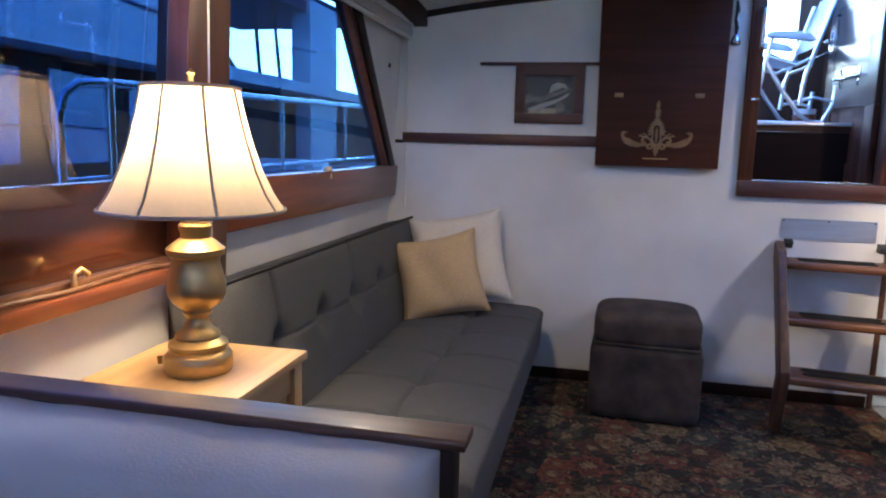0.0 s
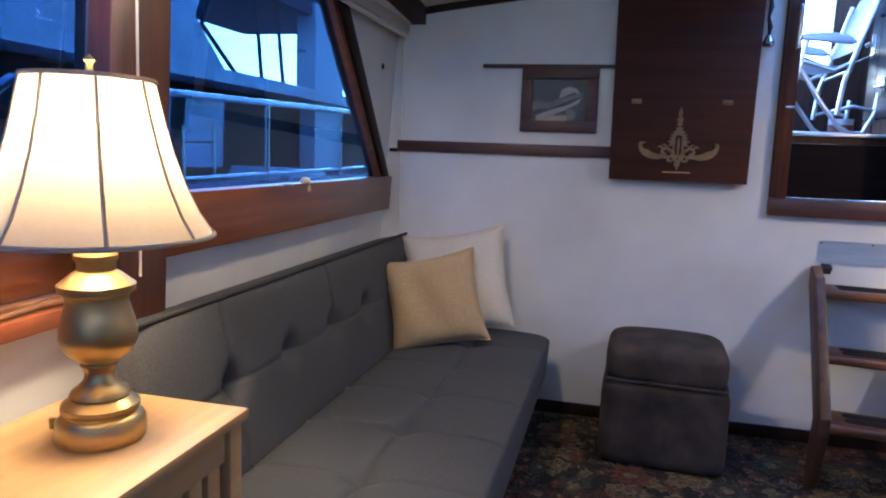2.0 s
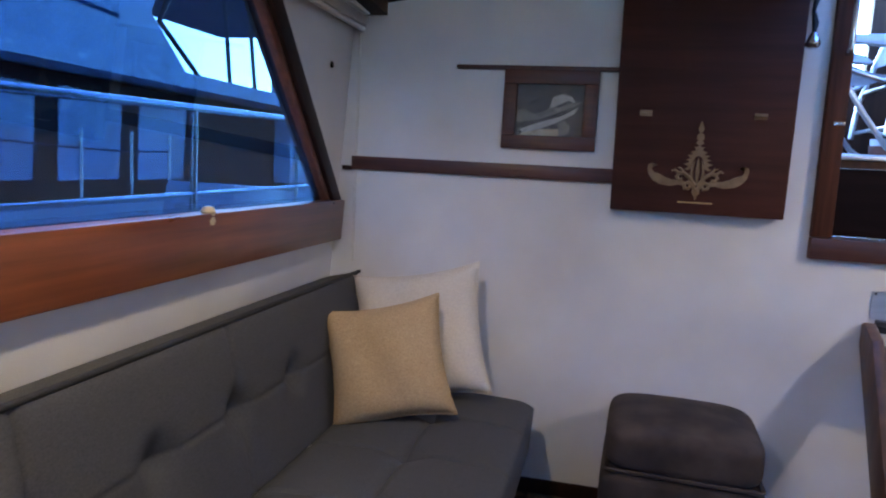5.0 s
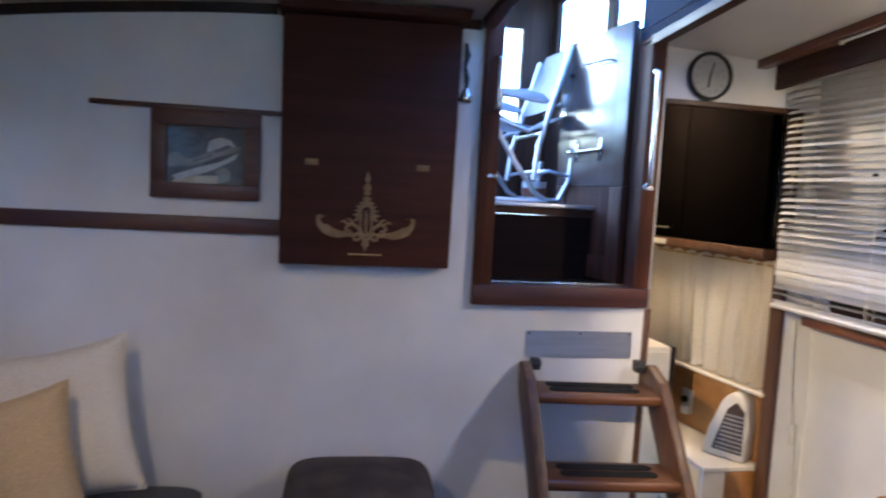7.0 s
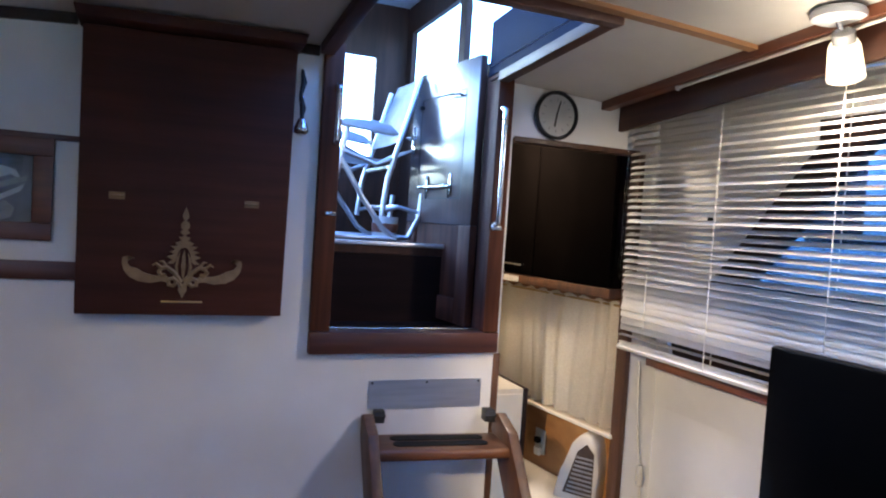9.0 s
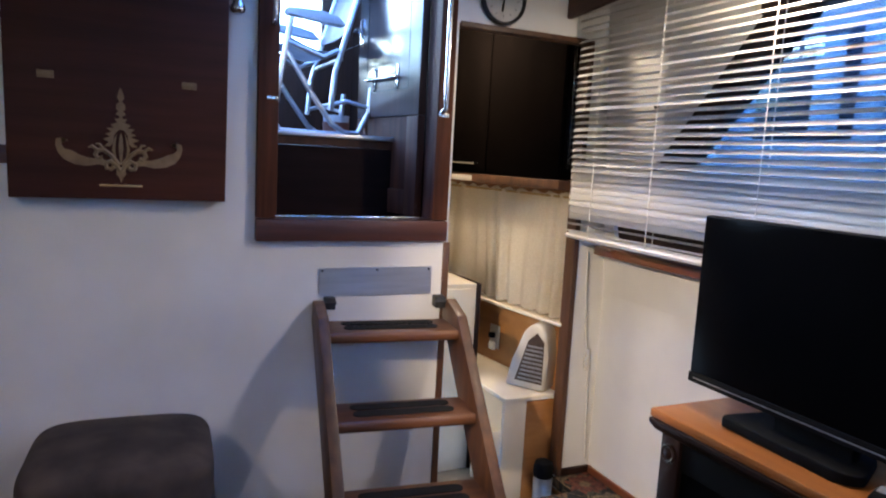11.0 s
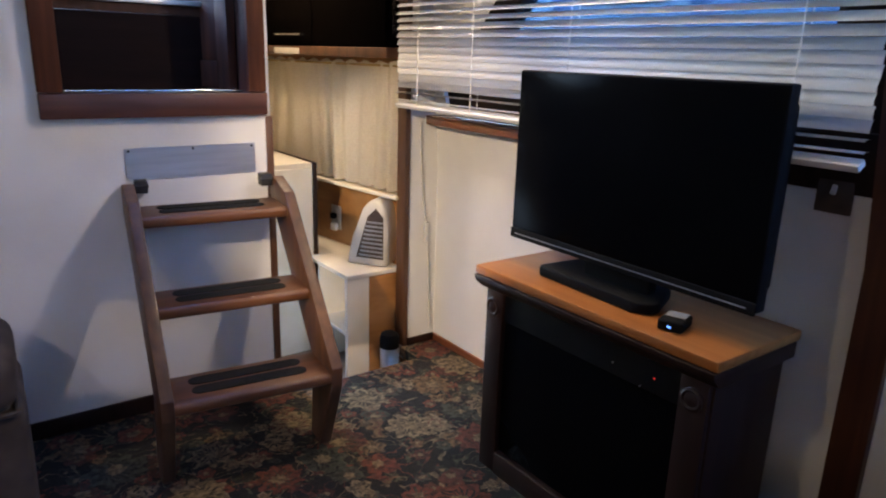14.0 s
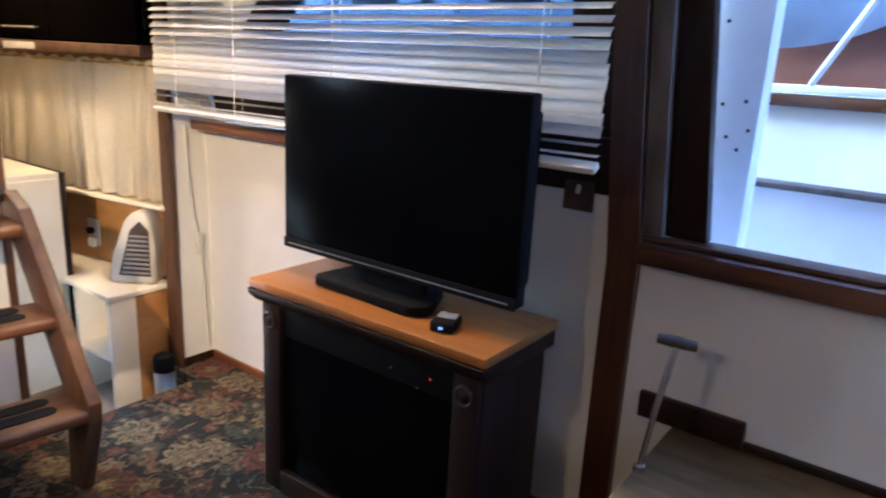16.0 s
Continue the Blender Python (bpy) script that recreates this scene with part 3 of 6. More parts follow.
prism(bm, [(-0.42, 0), (-0.62, 0), (-0.62, 1), (-0.42, 1)], lambda q, s: (q[0], FRONT if s == 0 else BULK - 0.002, ceil_z(-0.42, FRONT if s == 0 else BULK) + (-0.075 if q[1] == 0 else 0.01)))
structure("trim_cornice_port", bm, DARK_WOOD, "dark-stained wooden cornice over the window", "cornice", 0)
bm = bmesh.new()
prism(bm, [(2.095, -0.030), (2.135, -0.030), (2.135, 0.005), (2.095, 0.005)], lambda q, s: (q[0], FRONT if s == 0 else BULK - 0.002, ceil_z(2.10, FRONT if s == 0 else BULK) + q[1]), 0.002)
structure("trim_cornice_starboard", bm, MAHOGANY_Y, "mahogany cornice board over the blinds", "cornice", 0)
bm = bmesh.new()
prism(bm, [(2.175, -0.094), (2.195, -0.094), (2.195, 0.005), (2.175, 0.005)], lambda q, s: (q[0], FRONT if s == 0 else BULK - 0.002, ceil_z(2.18, FRONT if s == 0 else BULK) + q[1]), 0.002)
structure("trim_valance_starboard", bm, DARK_MAHOGANY, "dark mahogany valance board behind the cornice", "valance", 0)
bm = bmesh.new()
for x0, x1 in ((-0.56, 0.40), (1.0, 1.06)):
    prism(bm, [(x0 + (x1 - x0) * i / 8, 0) for i in range(9)] + [(x1 - (x1 - x0) * i / 8, 1) for i in range(9)],
          lambda q, s: (q[0], BULK - 0.014 * (1 - s), ceil_z(q[0], BULK) - 0.03 + 0.03 * q[1]))
structure("trim_bulkhead_top", bm, DARK_WOOD, "thin dark strip along the bulkhead's top", "trim", 0)
bm = bmesh.new()
box(bm, -0.535, 0.436, BULK - 0.02, BULK - 0.001, 1.172, 1.222, 0.003)
structure("trim_rail", bm, MAHOGANY, "mahogany rail strip along the bulkhead", "rail")
bm = bmesh.new()
box(bm, -0.575, -0.535, BULK - 0.012, BULK - 0.001, 1.168, 1.184, 0.002)
structure("trim_rail_end", bm, DARK_WOOD, "small dark end piece beside the rail", "trim")
bm = bmesh.new()
box(bm, -0.146, 0.45, BULK - 0.022, BULK - 0.001, 1.552, 1.566, 0.002)
structure("trim_picture_rail", bm, MAHOGANY, "thin dark wooden strip above the picture", "rail")
bm = bmesh.new()
box(bm, -0.60, 1.72, BULK - 0.012, BULK - 0.001, 0.0, 0.055, 0.002)
box(bm, 2.30, 2.435, BULK - 0.012, BULK - 0.001, 0.0, 0.03, 0.002)
structure("baseboard", bm, DARK_WOOD, "dark low baseboard along the bulkhead", "baseboard")
bm = bmesh.new()
box(bm, 2.428, 2.439, 1.56, BULK - 0.013, 0.0, 0.03, 0.002)
structure("baseboard_starboard", bm, MAHOGANY_Y, "thin mahogany strip at the floor", "baseboard")
bm = bmesh.new()
box(bm, 1.728, 1.752, BULK - 0.006, BULK + 0.046, -0.12, 0.955, 0.002)
box(bm, 2.280, 2.302, BULK - 0.010, BULK + 0.05, 0.001, 1.71, 0.002)
box(bm, 1.75, 2.28, BULK - 0.006, BULK + 0.046, 1.697, 1.715, 0.002)
structure("trim_passage", bm, TEAK, "teak edging round the galley passage", "trim")
bm = bmesh.new()
tube(bm, [(-0.52, BULK - 0.012, z) for z in (1.80, 1.5, 1.2, 1.0, 0.82)], 0.006, 6)
structure("trim_corner_cord", bm, CORD_WHITE, "thin white cord run in the cabin corner", "cord")

# posts between the windows
bm = bmesh.new()
prism(bm, [(POST_L0, 0.0), (POST_L1, 0.0), (POST_L1, 0.75), (POST_L1, 1.95), (POST_L0, 1.95), (POST_L0, 0.75)], left_wall(0.035, 0.05), 0.003)
structure("trim_post_port", bm, MAHOGANY_V, "varnished mahogany post between the windows", "post")
bm = bmesh.new()
prism(bm, [(POST_R0, 0.0), (POST_R1, 0.0), (POST_R1, 0.75), (POST_R1 + 0.07, 1.95), (POST_R0 + 0.07, 1.95), (POST_R0, 0.75)], right_wall(0.022, 0.05), 0.003)
structure("trim_post_starboard", bm, MAHOGANY_V, "varnished mahogany post beside the blinds", "post")


# ---- windows ----
SILL_WORN = surface("worn_dark_sill", (0.045, 0.014, 0.008), (0.15, 0.055, 0.028), 0.36, (40, 2.0, 40), 6, 0.08, coat=0.3, wear=(0.5, 0.44, 0.4))
TRACK_WORN = surface("weathered_brown_track", (0.10, 0.075, 0.065), (0.24, 0.20, 0.18), 0.8, (20, 20, 4), 6, 0.2, wear=(0.5, 0.42, 0.38))
def window(name, label, side, pane, bars, glass):
    """pane: polygon in y and z; bars: (polygon, inward, outward, material, part name)."""
    wall = left_wall if side == "port" else right_wall
    w = thing(name, (0, 0, 0), label, "window")
    w["kind"] = "structure"
    bm = bmesh.new()
    prism(bm, pane, wall(-0.018, 0.024))
    g = part("pane", bm, glass, w, "blue-tinted window pane", 0)
    g.visible_shadow = False
    for poly, inn, out, mt, nm in bars:
        bm = bmesh.new()
        prism(bm, poly, wall(inn, out), 0.003)
        part(nm, bm, mt, w)
    return w


w1 = window("window_1", "sloping-ended cabin window in a varnished mahogany frame", "port",
            [(1.40, 1.04), (3.07, 1.04), (2.31, 1.73), (1.40, 1.73)],
            [([(1.41, 0.90), (3.125, 0.90), (3.125, 1.052), (1.41, 1.052)], 0.036, 0.05, MAHOGANY_Y, "sill_board"),
             ([(3.055, 1.052), (3.13, 1.052), (2.47, 1.70), (2.385, 1.70)], 0.020, 0.05, DARK_WOOD, "sloping_stile"),
             ([(3.02, 1.052), (3.053, 1.052), (2.383, 1.70), (2.34, 1.70)], 0.006, 0.05, MAHOGANY_Y, "inner_stile"),
             ([(1.41, 1.70), (2.47, 1.70), (2.47, 1.76), (1.41, 1.76)], 0.020, 0.05, DARK_WOOD, "head")], TINTED)
bm = bmesh.new()
lathe(bm, [(0.0, 0.0), (0.016, 0.0), (0.019, 0.012), (0.014, 0.022), (0.020, 0.034), (0.012, 0.046), (0.0, 0.048)], 16, (left_x(1.04) + 0.022, 2.214, 1.022))
part("latch", bm, PALE_BRASS, w1, "worn brass window latch")
bm = bmesh.new()
tube(bm, [(left_x(1.0) + 0.026, 2.214, 1.02), (left_x(0.97) + 0.024, 2.216, 0.992)], 0.004, 8)
part("latch_tail", bm, BLACK_METAL, w1)

w2 = window("window_2", "large port window with a varnished sill and a brass catch", "port",
            [(FRONT, 1.066), (1.235, 1.066), (1.235, 1.76), (FRONT, 1.76)],
            [([(FRONT, 0.815), (1.238, 0.815), (1.238, 0.850), (FRONT, 0.850)], 0.055, 0.06, MAHOGANY_Y, "sill"),
             ([(FRONT, 0.851), (1.238, 0.851), (1.238, 0.866), (FRONT, 0.866)], 0.012, 0.03, TEAK, "glazing_bead"),
             ([(FRONT, 0.868), (1.236, 0.868), (1.236, 1.065), (FRONT, 1.065)], -0.004, 0.045, RED_VARNISH, "lower_board"),
             ([(FRONT, 1.74), (1.238, 1.74), (1.238, 1.78), (FRONT, 1.78)], 0.02, 0.05, MAHOGANY_Y, "head")], TINTED)
part_tube("cord", TEAK, w2, [(left_x(.8) + 0.04, y, 0.857 + 0.006 * math.sin(y * 19)) for y in (0.4, 0.55, 0.7, 0.85, 1.0, 1.1, 1.2)], 0.006, "tan cord lying on the sill")
part_tube("catch", BRASS, w2, [(left_x(.8) + 0.03, 0.885, 0.855), (left_x(.8) + 0.03, 0.885, 0.885), (left_x(.8) + 0.035, 0.90, 0.893), (left_x(.8) + 0.04, 0.915, 0.880)], 0.006, "brass window catch")

w3 = window("window_3", "sloping-ended cabin window behind the blinds", "starboard",
            [(1.65, 1.03), (3.05, 1.03), (2.36, 1.73), (1.65, 1.73)],
            [([(1.78, 0.912), (3.10, 0.912), (3.10, 0.946), (1.78, 0.946)], 0.075, 0.05, MAHOGANY_Y, "sill"),
             ([(1.524, 0.902), (1.778, 0.902), (1.778, 0.948), (3.03, 0.948), (3.05, 1.035), (1.524, 1.035)], 0.006, 0.05, DARK_WOOD, "sill_board"),
             ([(1.524, 1.037), (1.66, 1.037), (1.66, 1.699), (1.524, 1.699)], 0.010, 0.05, DARK_WOOD, "stile"),
             ([(2.93, 1.037), (3.05, 1.037), (2.42, 1.70), (2.27, 1.70)], 0.016, 0.05, DARK_WOOD, "sloping_stile"),
             ([(1.524, 1.70), (2.43, 1.70), (2.43, 1.76), (1.524, 1.76)], 0.016, 0.05, DARK_WOOD, "head")], TINTED_PALE)
w4 = window("window_4", "large starboard window slid open over a rounded mahogany sill", "starboard",
            [(FRONT, 0.82), (0.15, 0.82), (0.15, 1.76), (FRONT, 1.76)],
            [([(FRONT, 0.765), (1.443, 0.765), (1.443, 0.812), (FRONT, 0.812)], 0.050, 0.05, SILL_WORN, "sill"),
             ([(FRONT, 0.814), (1.443, 0.814), (1.443, 0.826), (FRONT, 0.826)], 0.020, 0.05, TEAK, "glazing_bead"),
             ([(1.400, 0.828), (1.443, 0.828), (1.503, 1.76), (1.450, 1.76)], 0.012, 0.03, TRACK_WORN, "track"),
             ([(1.308, 0.828), (1.398, 0.828), (1.448, 1.76), (1.392, 1.76)], -0.012, 0.05, DARK_WOOD, "jamb"),
             ([(FRONT, 1.74), (1.443, 1.74), (1.443, 1.78), (FRONT, 1.78)], 0.02, 0.05, MAHOGANY_Y, "head")], TINTED)

HATCH_GREY = surface("dark_blue_hatch_paint", (0.010, 0.016, 0.034), (0.018, 0.028, 0.050), 0.75, (5, 5, 5), 4, 0.05)

HATCH_GREY.node_tree.nodes["Principled BSDF"].inputs["IOR"].default_value = 1.12

# ---- companionway ----
cw = thing("companionway_frame", (1.40, BULK, 1.0), "mahogany frame round the raised companionway opening", "door frame")
cw["kind"] = "structure"


def cwbox(name, mt, x0, x1, y0, y1, z0, z1, b=0.004, label=""):
    return part_box(name, mt, cw, x0 - 1.40, x1 - 1.40, y0 - BULK, y1 - BULK, z0 - 1.0, z1 - 1.0, b, label)


cwbox("sill", MAHOGANY, 1.076, 1.728, BULK - 0.03, BULK + 0.07, 0.962, 1.032)
cwbox("sill_edge", CHROME, 1.14, 1.67, BULK + 0.02, BULK + 0.07, 1.033, 1.040, 0.001, "worn metal strip on the sill")
cwbox("jamb", JAMB_WOOD, 1.076, 1.138, BULK - 0.028, BULK + 0.07, 1.034, 1.93)
cwbox("jamb", JAMB_WOOD, 1.668, 1.726, BULK - 0.028, BULK + 0.07, 1.034, 1.93)
for x, z0, z1 in ((1.683, 1.40, 1.80), (1.118, 1.62, 1.80)):
    y = BULK - 0.062
    part_tube("grab_rail", CHROME, cw, [(x - 1.40, BULK - 0.03 - BULK, z0 - 1), (x - 1.40, y - BULK, z0 - 1 + 0.012), (x - 1.40, y - BULK, z0 - 0.96), (x - 1.40, y - BULK, z1 - 1.04), (x - 1.40, y - BULK, z1 - 1.012), (x - 1.40, -0.03, z1 - 1)], 0.009, "chrome grab rail")
cwbox("catch_plate", CHROME, 1.100, 1.134, BULK - 0.034, BULK - 0.029, 1.396, 1.408, 0.001, "small chrome catch")
cwbox("catch_plate", CHROME, 1.672, 1.71, BULK - 0.034, BULK - 0.029, 1.385, 1.400, 0.001, "small chrome catch")

hatch = thing("hatch_trim", (1.40, 2.8, 1.9), "mahogany trim and coaming round the open overhead hatch", "hatch")
hatch["kind"] = "structure"


def hbox(name, mt, x0, x1, y0, y1, z0, z1, label=""):
    part_box(name, mt, hatch, x0 - 1.40, x1 - 1.40, y0 - 2.8, y1 - 2.8, z0 - 1.9, z1 - 1.9, 0.003, label)


hbox("trim_board", MAHOGANY, 1.05, 1.702, 2.470, 2.510, 1.925, 1.962)
hz = lambda y: ceil_z(1.66, y) - 1.9
for x0, x1 in ((1.66, 1.702), (1.058, 1.10)):
    bm = bmesh.new()
    prism(bm, [(2.511 - 2.8, -0.016), (BULK - 0.03 - 2.8, -0.016), (BULK - 0.03 - 2.8, 0.018), (2.511 - 2.8, 0.018)], lambda q, s: ((x0 if s == 0 else x1) - 1.40, q[0], hz(q[0] + 2.8) + q[1]), 0.003)
    part("trim_board", bm, DARK_MAHOGANY, hatch)
for x0, x1 in ((1.664, 1.70), (1.06, 1.096)):
    bm = bmesh.new()
    prism(bm, [(2.512 - 2.8, 0.019), (3.19 - 2.8, 0.019), (3.19 - 2.8, 0.21), (2.512 - 2.8, 0.21)], lambda q, s: ((x0 if s == 0 else x1) - 1.40, q[0], hz(q[0] + 2.8) + q[1]), 0.002)
    part("coaming", bm, HATCH_GREY, hatch, "dark blue painted hatch side")
hbox("coaming", HATCH_GREY, 1.06, 1.70, 2.478, 2.510, 1.964, 2.09, "dark blue painted hatch side")

# cockpit beyond the opening
bm = bmesh.new()
box(bm, 0.5, 1.79, 3.42, 4.49, 1.27, 1.31)
structure("floor_cockpit", bm, COCKPIT_WOOD, "dark wooden cockpit deck and step", "deck")
# step and sides in the colour darkened for shade
bm = bmesh.new()
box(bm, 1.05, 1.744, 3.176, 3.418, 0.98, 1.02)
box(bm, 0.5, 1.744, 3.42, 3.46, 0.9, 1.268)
structure("floor_cockpit_step", bm, COMPANION_SHADE, "recessed step behind the sill, shade put into its brown", "step")
bm = bmesh.new()
box(bm, 1.1, 1.70, 3.405, 3.419, 1.300, 1.316, 0.003)
structure("trim_cockpit_step", bm, STEEL_SHEET, "bright metal nosing on the cockpit step", "trim")
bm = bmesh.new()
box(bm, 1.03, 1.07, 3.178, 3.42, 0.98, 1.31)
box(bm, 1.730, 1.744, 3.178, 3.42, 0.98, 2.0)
structure("wall_companion_side", bm, COMPANION_SHADE, "wooden sides of the companionway, shade put into their brown", "wall")
bm = bmesh.new()
for x0, x1, z0, z1 in ((0.5, 1.25, 1.31, 1.60), (1.25, 1.384, 1.31, 2.5), (1.60, 1.79, 1.31, 2.5), (1.384, 1.60, 1.31, 1.72), (1.384, 1.60, 2.23, 2.5)):
    box(bm, x0, x1, 4.45, 4.49, z0, z1)
structure("wall_cockpit_aft", bm, COCKPIT_WOOD, "brown wooden after wall of the cockpit", "wall")
bm = bmesh.new()
for y0, y1, z0, z1 in ((3.42, 4.45, 1.31, 1.98), (3.05, 4.45, 2.36, 2.5), (3.67, 3.74, 1.98, 2.36), (4.37, 4.45, 1.98, 2.36), (3.05, 3.10, 2.10, 2.36)):
    box(bm, 1.762, 1.79, y0, y1, z0, z1)
structure("wall_cockpit_starboard", bm, COCKPIT_WOOD, "brown wooden side of the cockpit with open windows", "wall")
bm = bmesh.new()
box(bm, 0.5, 0.54, 3.2, 4.45, 1.31, 1.60)
structure("wall_cockpit_port", bm, COCKPIT_WOOD, "low brown wooden port side of the cockpit", "wall")
bm = bmesh.new()
box(bm, 0.48, 1.82, 3.55, 4.51, 2.5, 2.54)
structure("ceiling_cockpit", bm, COCKPIT_WHITE, "white-painted cockpit roof", "ceiling")

# galley beyond the passage
bm = bmesh.new()
prism(bm, [(2.34, 3.18), (2.14, 4.6), (2.18, 4.6), (2.38, 3.18)], lambda q, s: (q[0], q[1], -0.12 + 2.06 * s))
structure("wall_galley", bm, PINE, "honey-coloured knotty pine panelling", "wall")
bm = bmesh.new()
box(bm, 1.795, 2.3, 4.6, 4.64, -0.12, 1.95)
box(bm, 1.795, 1.81, 3.43, 4.6, -0.12, 1.95)
structure("wall_galley_aft", bm, CREAM_PAINT, "cream-painted galley walls", "wall")
bm = bmesh.new()
box(bm, 1.795, 2.4, 3.18, 4.62, 1.90, 1.94)
structure("ceiling_galley", bm, CEILING_WHITE, "white galley ceiling", "ceiling")

# ---- outside ----
bm = bmesh.new()
box(bm, -900, 900, -900, 900, -1.2, -1.0)
structure("water", bm, WATER, "dark rippled harbour water", "water")


# ---- things in the saloon ----
def soft_box(bm, sx, sy, sz, n=10, puff=0.02, power=5.0):
    """A stuffed block: a rounded box with slightly crowned faces, base at z 0."""
    vs = bmesh.ops.create_cube(bm, size=2.0)["verts"]
    bmesh.ops.subdivide_edges(bm, edges=bm.edges[:], cuts=n, use_grid_fill=True)
    for v in bm.verts:
        x, y, z = v.co
        k = (abs(x) ** power + abs(y) ** power + abs(z) ** power) ** (1 / power)
        x, y, z = x / k, y / k, z / k
        px = puff * (1 - x * x) * (1 - y * y)
        v.co = (x * sx / 2, y * sy / 2, (z + 1) * sz / 2 + (px if z > 0 else 0))
    return vs


def sofa(place, rz):
    """Armless click-back sofa: local y along its length, x across, back at -x."""
    s = thing("sofa", place, "charcoal-grey tufted click-back sofa bed against the cabin side", "sofa", "", rz)
    L, D = 1.82, 0.58
    # seat cushion with tufted top
    def dip(u, v, nu, nv):
        d = 0.0
        for i in range(1, nu):
            for j in range(1, nv):
                r2 = ((u - i / nu) * L) ** 2 + ((v - j / nv) * D) ** 2
                d += 0.026 * math.exp(-r2 / 0.0022)
        for i in range(1, nu):
            d += 0.009 * math.exp(-(((u - i / nu) * L) / 0.007) ** 2)
        for j in range(1, nv):
            d += 0.009 * math.exp(-(((v - j / nv) * D) / 0.007) ** 2)
        return d
    bm = bmesh.new()
    def seat_top(u, v):
        e = min(u, 1 - u) * L
        f = min(v, 1 - v) * D
        rim = 0.020 * math.exp(-e / 0.022) + 0.020 * math.exp(-f / 0.022)
        return ((-0.02 + v * D), (u - 0.5) * L, 0.405 - rim - dip(u, v, 6, 2) + 0.008 * math.sin(math.pi * v))
    g = sheet(bm, 240, 80, seat_top)
    ring = [g[i][0] for i in range(241)] + [g[240][j] for j in range(1, 81)] + [g[i][80] for i in range(239, -1, -1)] + [g[0][j] for j in range(79, 0, -1)]
    low = [bm.verts.new((v.co.x * 0.985, v.co.y * 0.995, 0.215)) for v in ring]
    for i in range(len(ring)):
        bm.faces.new((ring[i], low[i], low[(i + 1) % len(ring)], ring[(i + 1) % len(ring)]))
    bm.faces.new(low)
    part("seat", bm, GREY_CLOTH, s, smooth=60)
    # backrest, leaning outwards, tufted face
    lean = radians(11)
    H, T = 0.425, 0.13
    def on_back(u, h, depth):
        x = -0.02 - depth * math.cos(lean) - h * math.sin(lean)
        z = 0.385 + h * math.cos(lean) - depth * math.sin(lean)
        return (x, (u - 0.5) * L, z)
    bm = bmesh.new()
    def face(u, v):
        e, f = min(u, 1 - u) * L, (1 - v) * H
        rim = 0.018 * math.exp(-e / 0.02) + 0.012 * math.exp(-f / 0.02)
        d = 0.0
        for i in range(1, 6):
            r2 = ((u - i / 6) * L) ** 2 + ((v - 0.5) * H) ** 2
            d += 0.040 * math.exp(-r2 / 0.0020)
        d += 0.005 * math.exp(-(((v - 0.5) * H) / 0.006) ** 2)
        d += 0.009 * math.exp(-(((u - 1 / 6) * L) / 0.009) ** 2) + 0.007 * math.exp(-(((u - 0.5) * L) / 0.008) ** 2)
        return on_back(u, v * H, rim + d)
    g = sheet(bm, 240, 70, face)
    ring = [g[i][0] for i in range(241)] + [g[240][j] for j in range(1, 71)] + [g[i][70] for i in range(239, -1, -1)] + [g[0][j] for j in range(69, 0, -1)]
    back = []
    for v in ring:
        u = v.co.y / L + 0.5
        h = min(H, max(0.0, (v.co.z - 0.385) / math.cos(lean)))
        back.append(bm.verts.new(on_back(u, h, T)))
    for i in range(len(ring)):
        bm.faces.new((ring[i], back[i], back[(i + 1) % len(ring)], ring[(i + 1) % len(ring)]))
    bm.faces.new(back)
    b = part("backrest", bm, GREY_CLOTH, s, smooth=60)
    part_tube("piping", PIPING, b, [on_back(u / 40, H + 0.001, 0.012) for u in range(41)], 0.007, "black piping along the top edge")
    part_box("base_frame", BLACK_METAL, s, 0.02, D - 0.06, -L / 2 + 0.05, L / 2 - 0.05, 0.17, 0.214, 0.004, "black base frame")
    for x in (0.06, D - 0.12):
        for y in (-L / 2 + 0.12, L / 2 - 0.12):
            part_tube("leg", CHROME, s, [(x, y, 0.0), (x, y, 0.17)], [0.014, 0.02])
    return s


sofa((-0.345, 2.10, 0.0), -0.6)


def cushion(name, place, size, material, rx, ry, rz, label, thick=0.14):
    c = thing(name, place, label, "cushion")
    c.matrix_basis = pose(*place, rx, ry, rz)
    bm = bmesh.new()
    def fill(u, v, side):
        x, y = 2 * u - 1, 2 * v - 1
        pinch = 1 - 0.11 * (1 - y * y) * abs(x) ** 4
        pinch2 = 1 - 0.11 * (1 - x * x) * abs(y) ** 4
        h = thick / 2 * ((1 - x ** 4) * (1 - y ** 4)) ** 0.55
        h += 0.006 * math.sin(7 * x + 3 * y) * (1 - x * x) * (1 - y * y)
        return (x * pinch * size / 2, side * h, (y * pinch2 + 1) * size / 2)
    for side in (-1, 1):
        sheet(bm, 30, 30, lambda u, v: fill(u, v, side))
    bmesh.ops.remove_doubles(bm, verts=bm.verts[:], dist=0.0006)
    cov = part("cover", bm, material, c, smooth=70)
    k = 44
    edge = []
    for i in range(4 * k):
        q, f = divmod(i, k)
        f /= k
        u, v = ((f, 0), (1, f), (1 - f, 1), (0, 1 - f))[q]
        edge.append(fill(u, v, 0.0))
    part_tube("seam", material, cov, edge, 0.0035, "sewn edge seam", 6, True)


cushion("tan_cushion", (-0.165, 2.60, 0.408), 0.385, TAN_CLOTH, -24, -12, 14, "tan burlap throw cushion leaning on a cream cushion", 0.15)
cushion("cream_cushion", (-0.130, 2.83, 0.412), 0.455, CREAM_CLOTH, -20, -10, 8, "cream square cushion leaning against the bulkhead", 0.15)


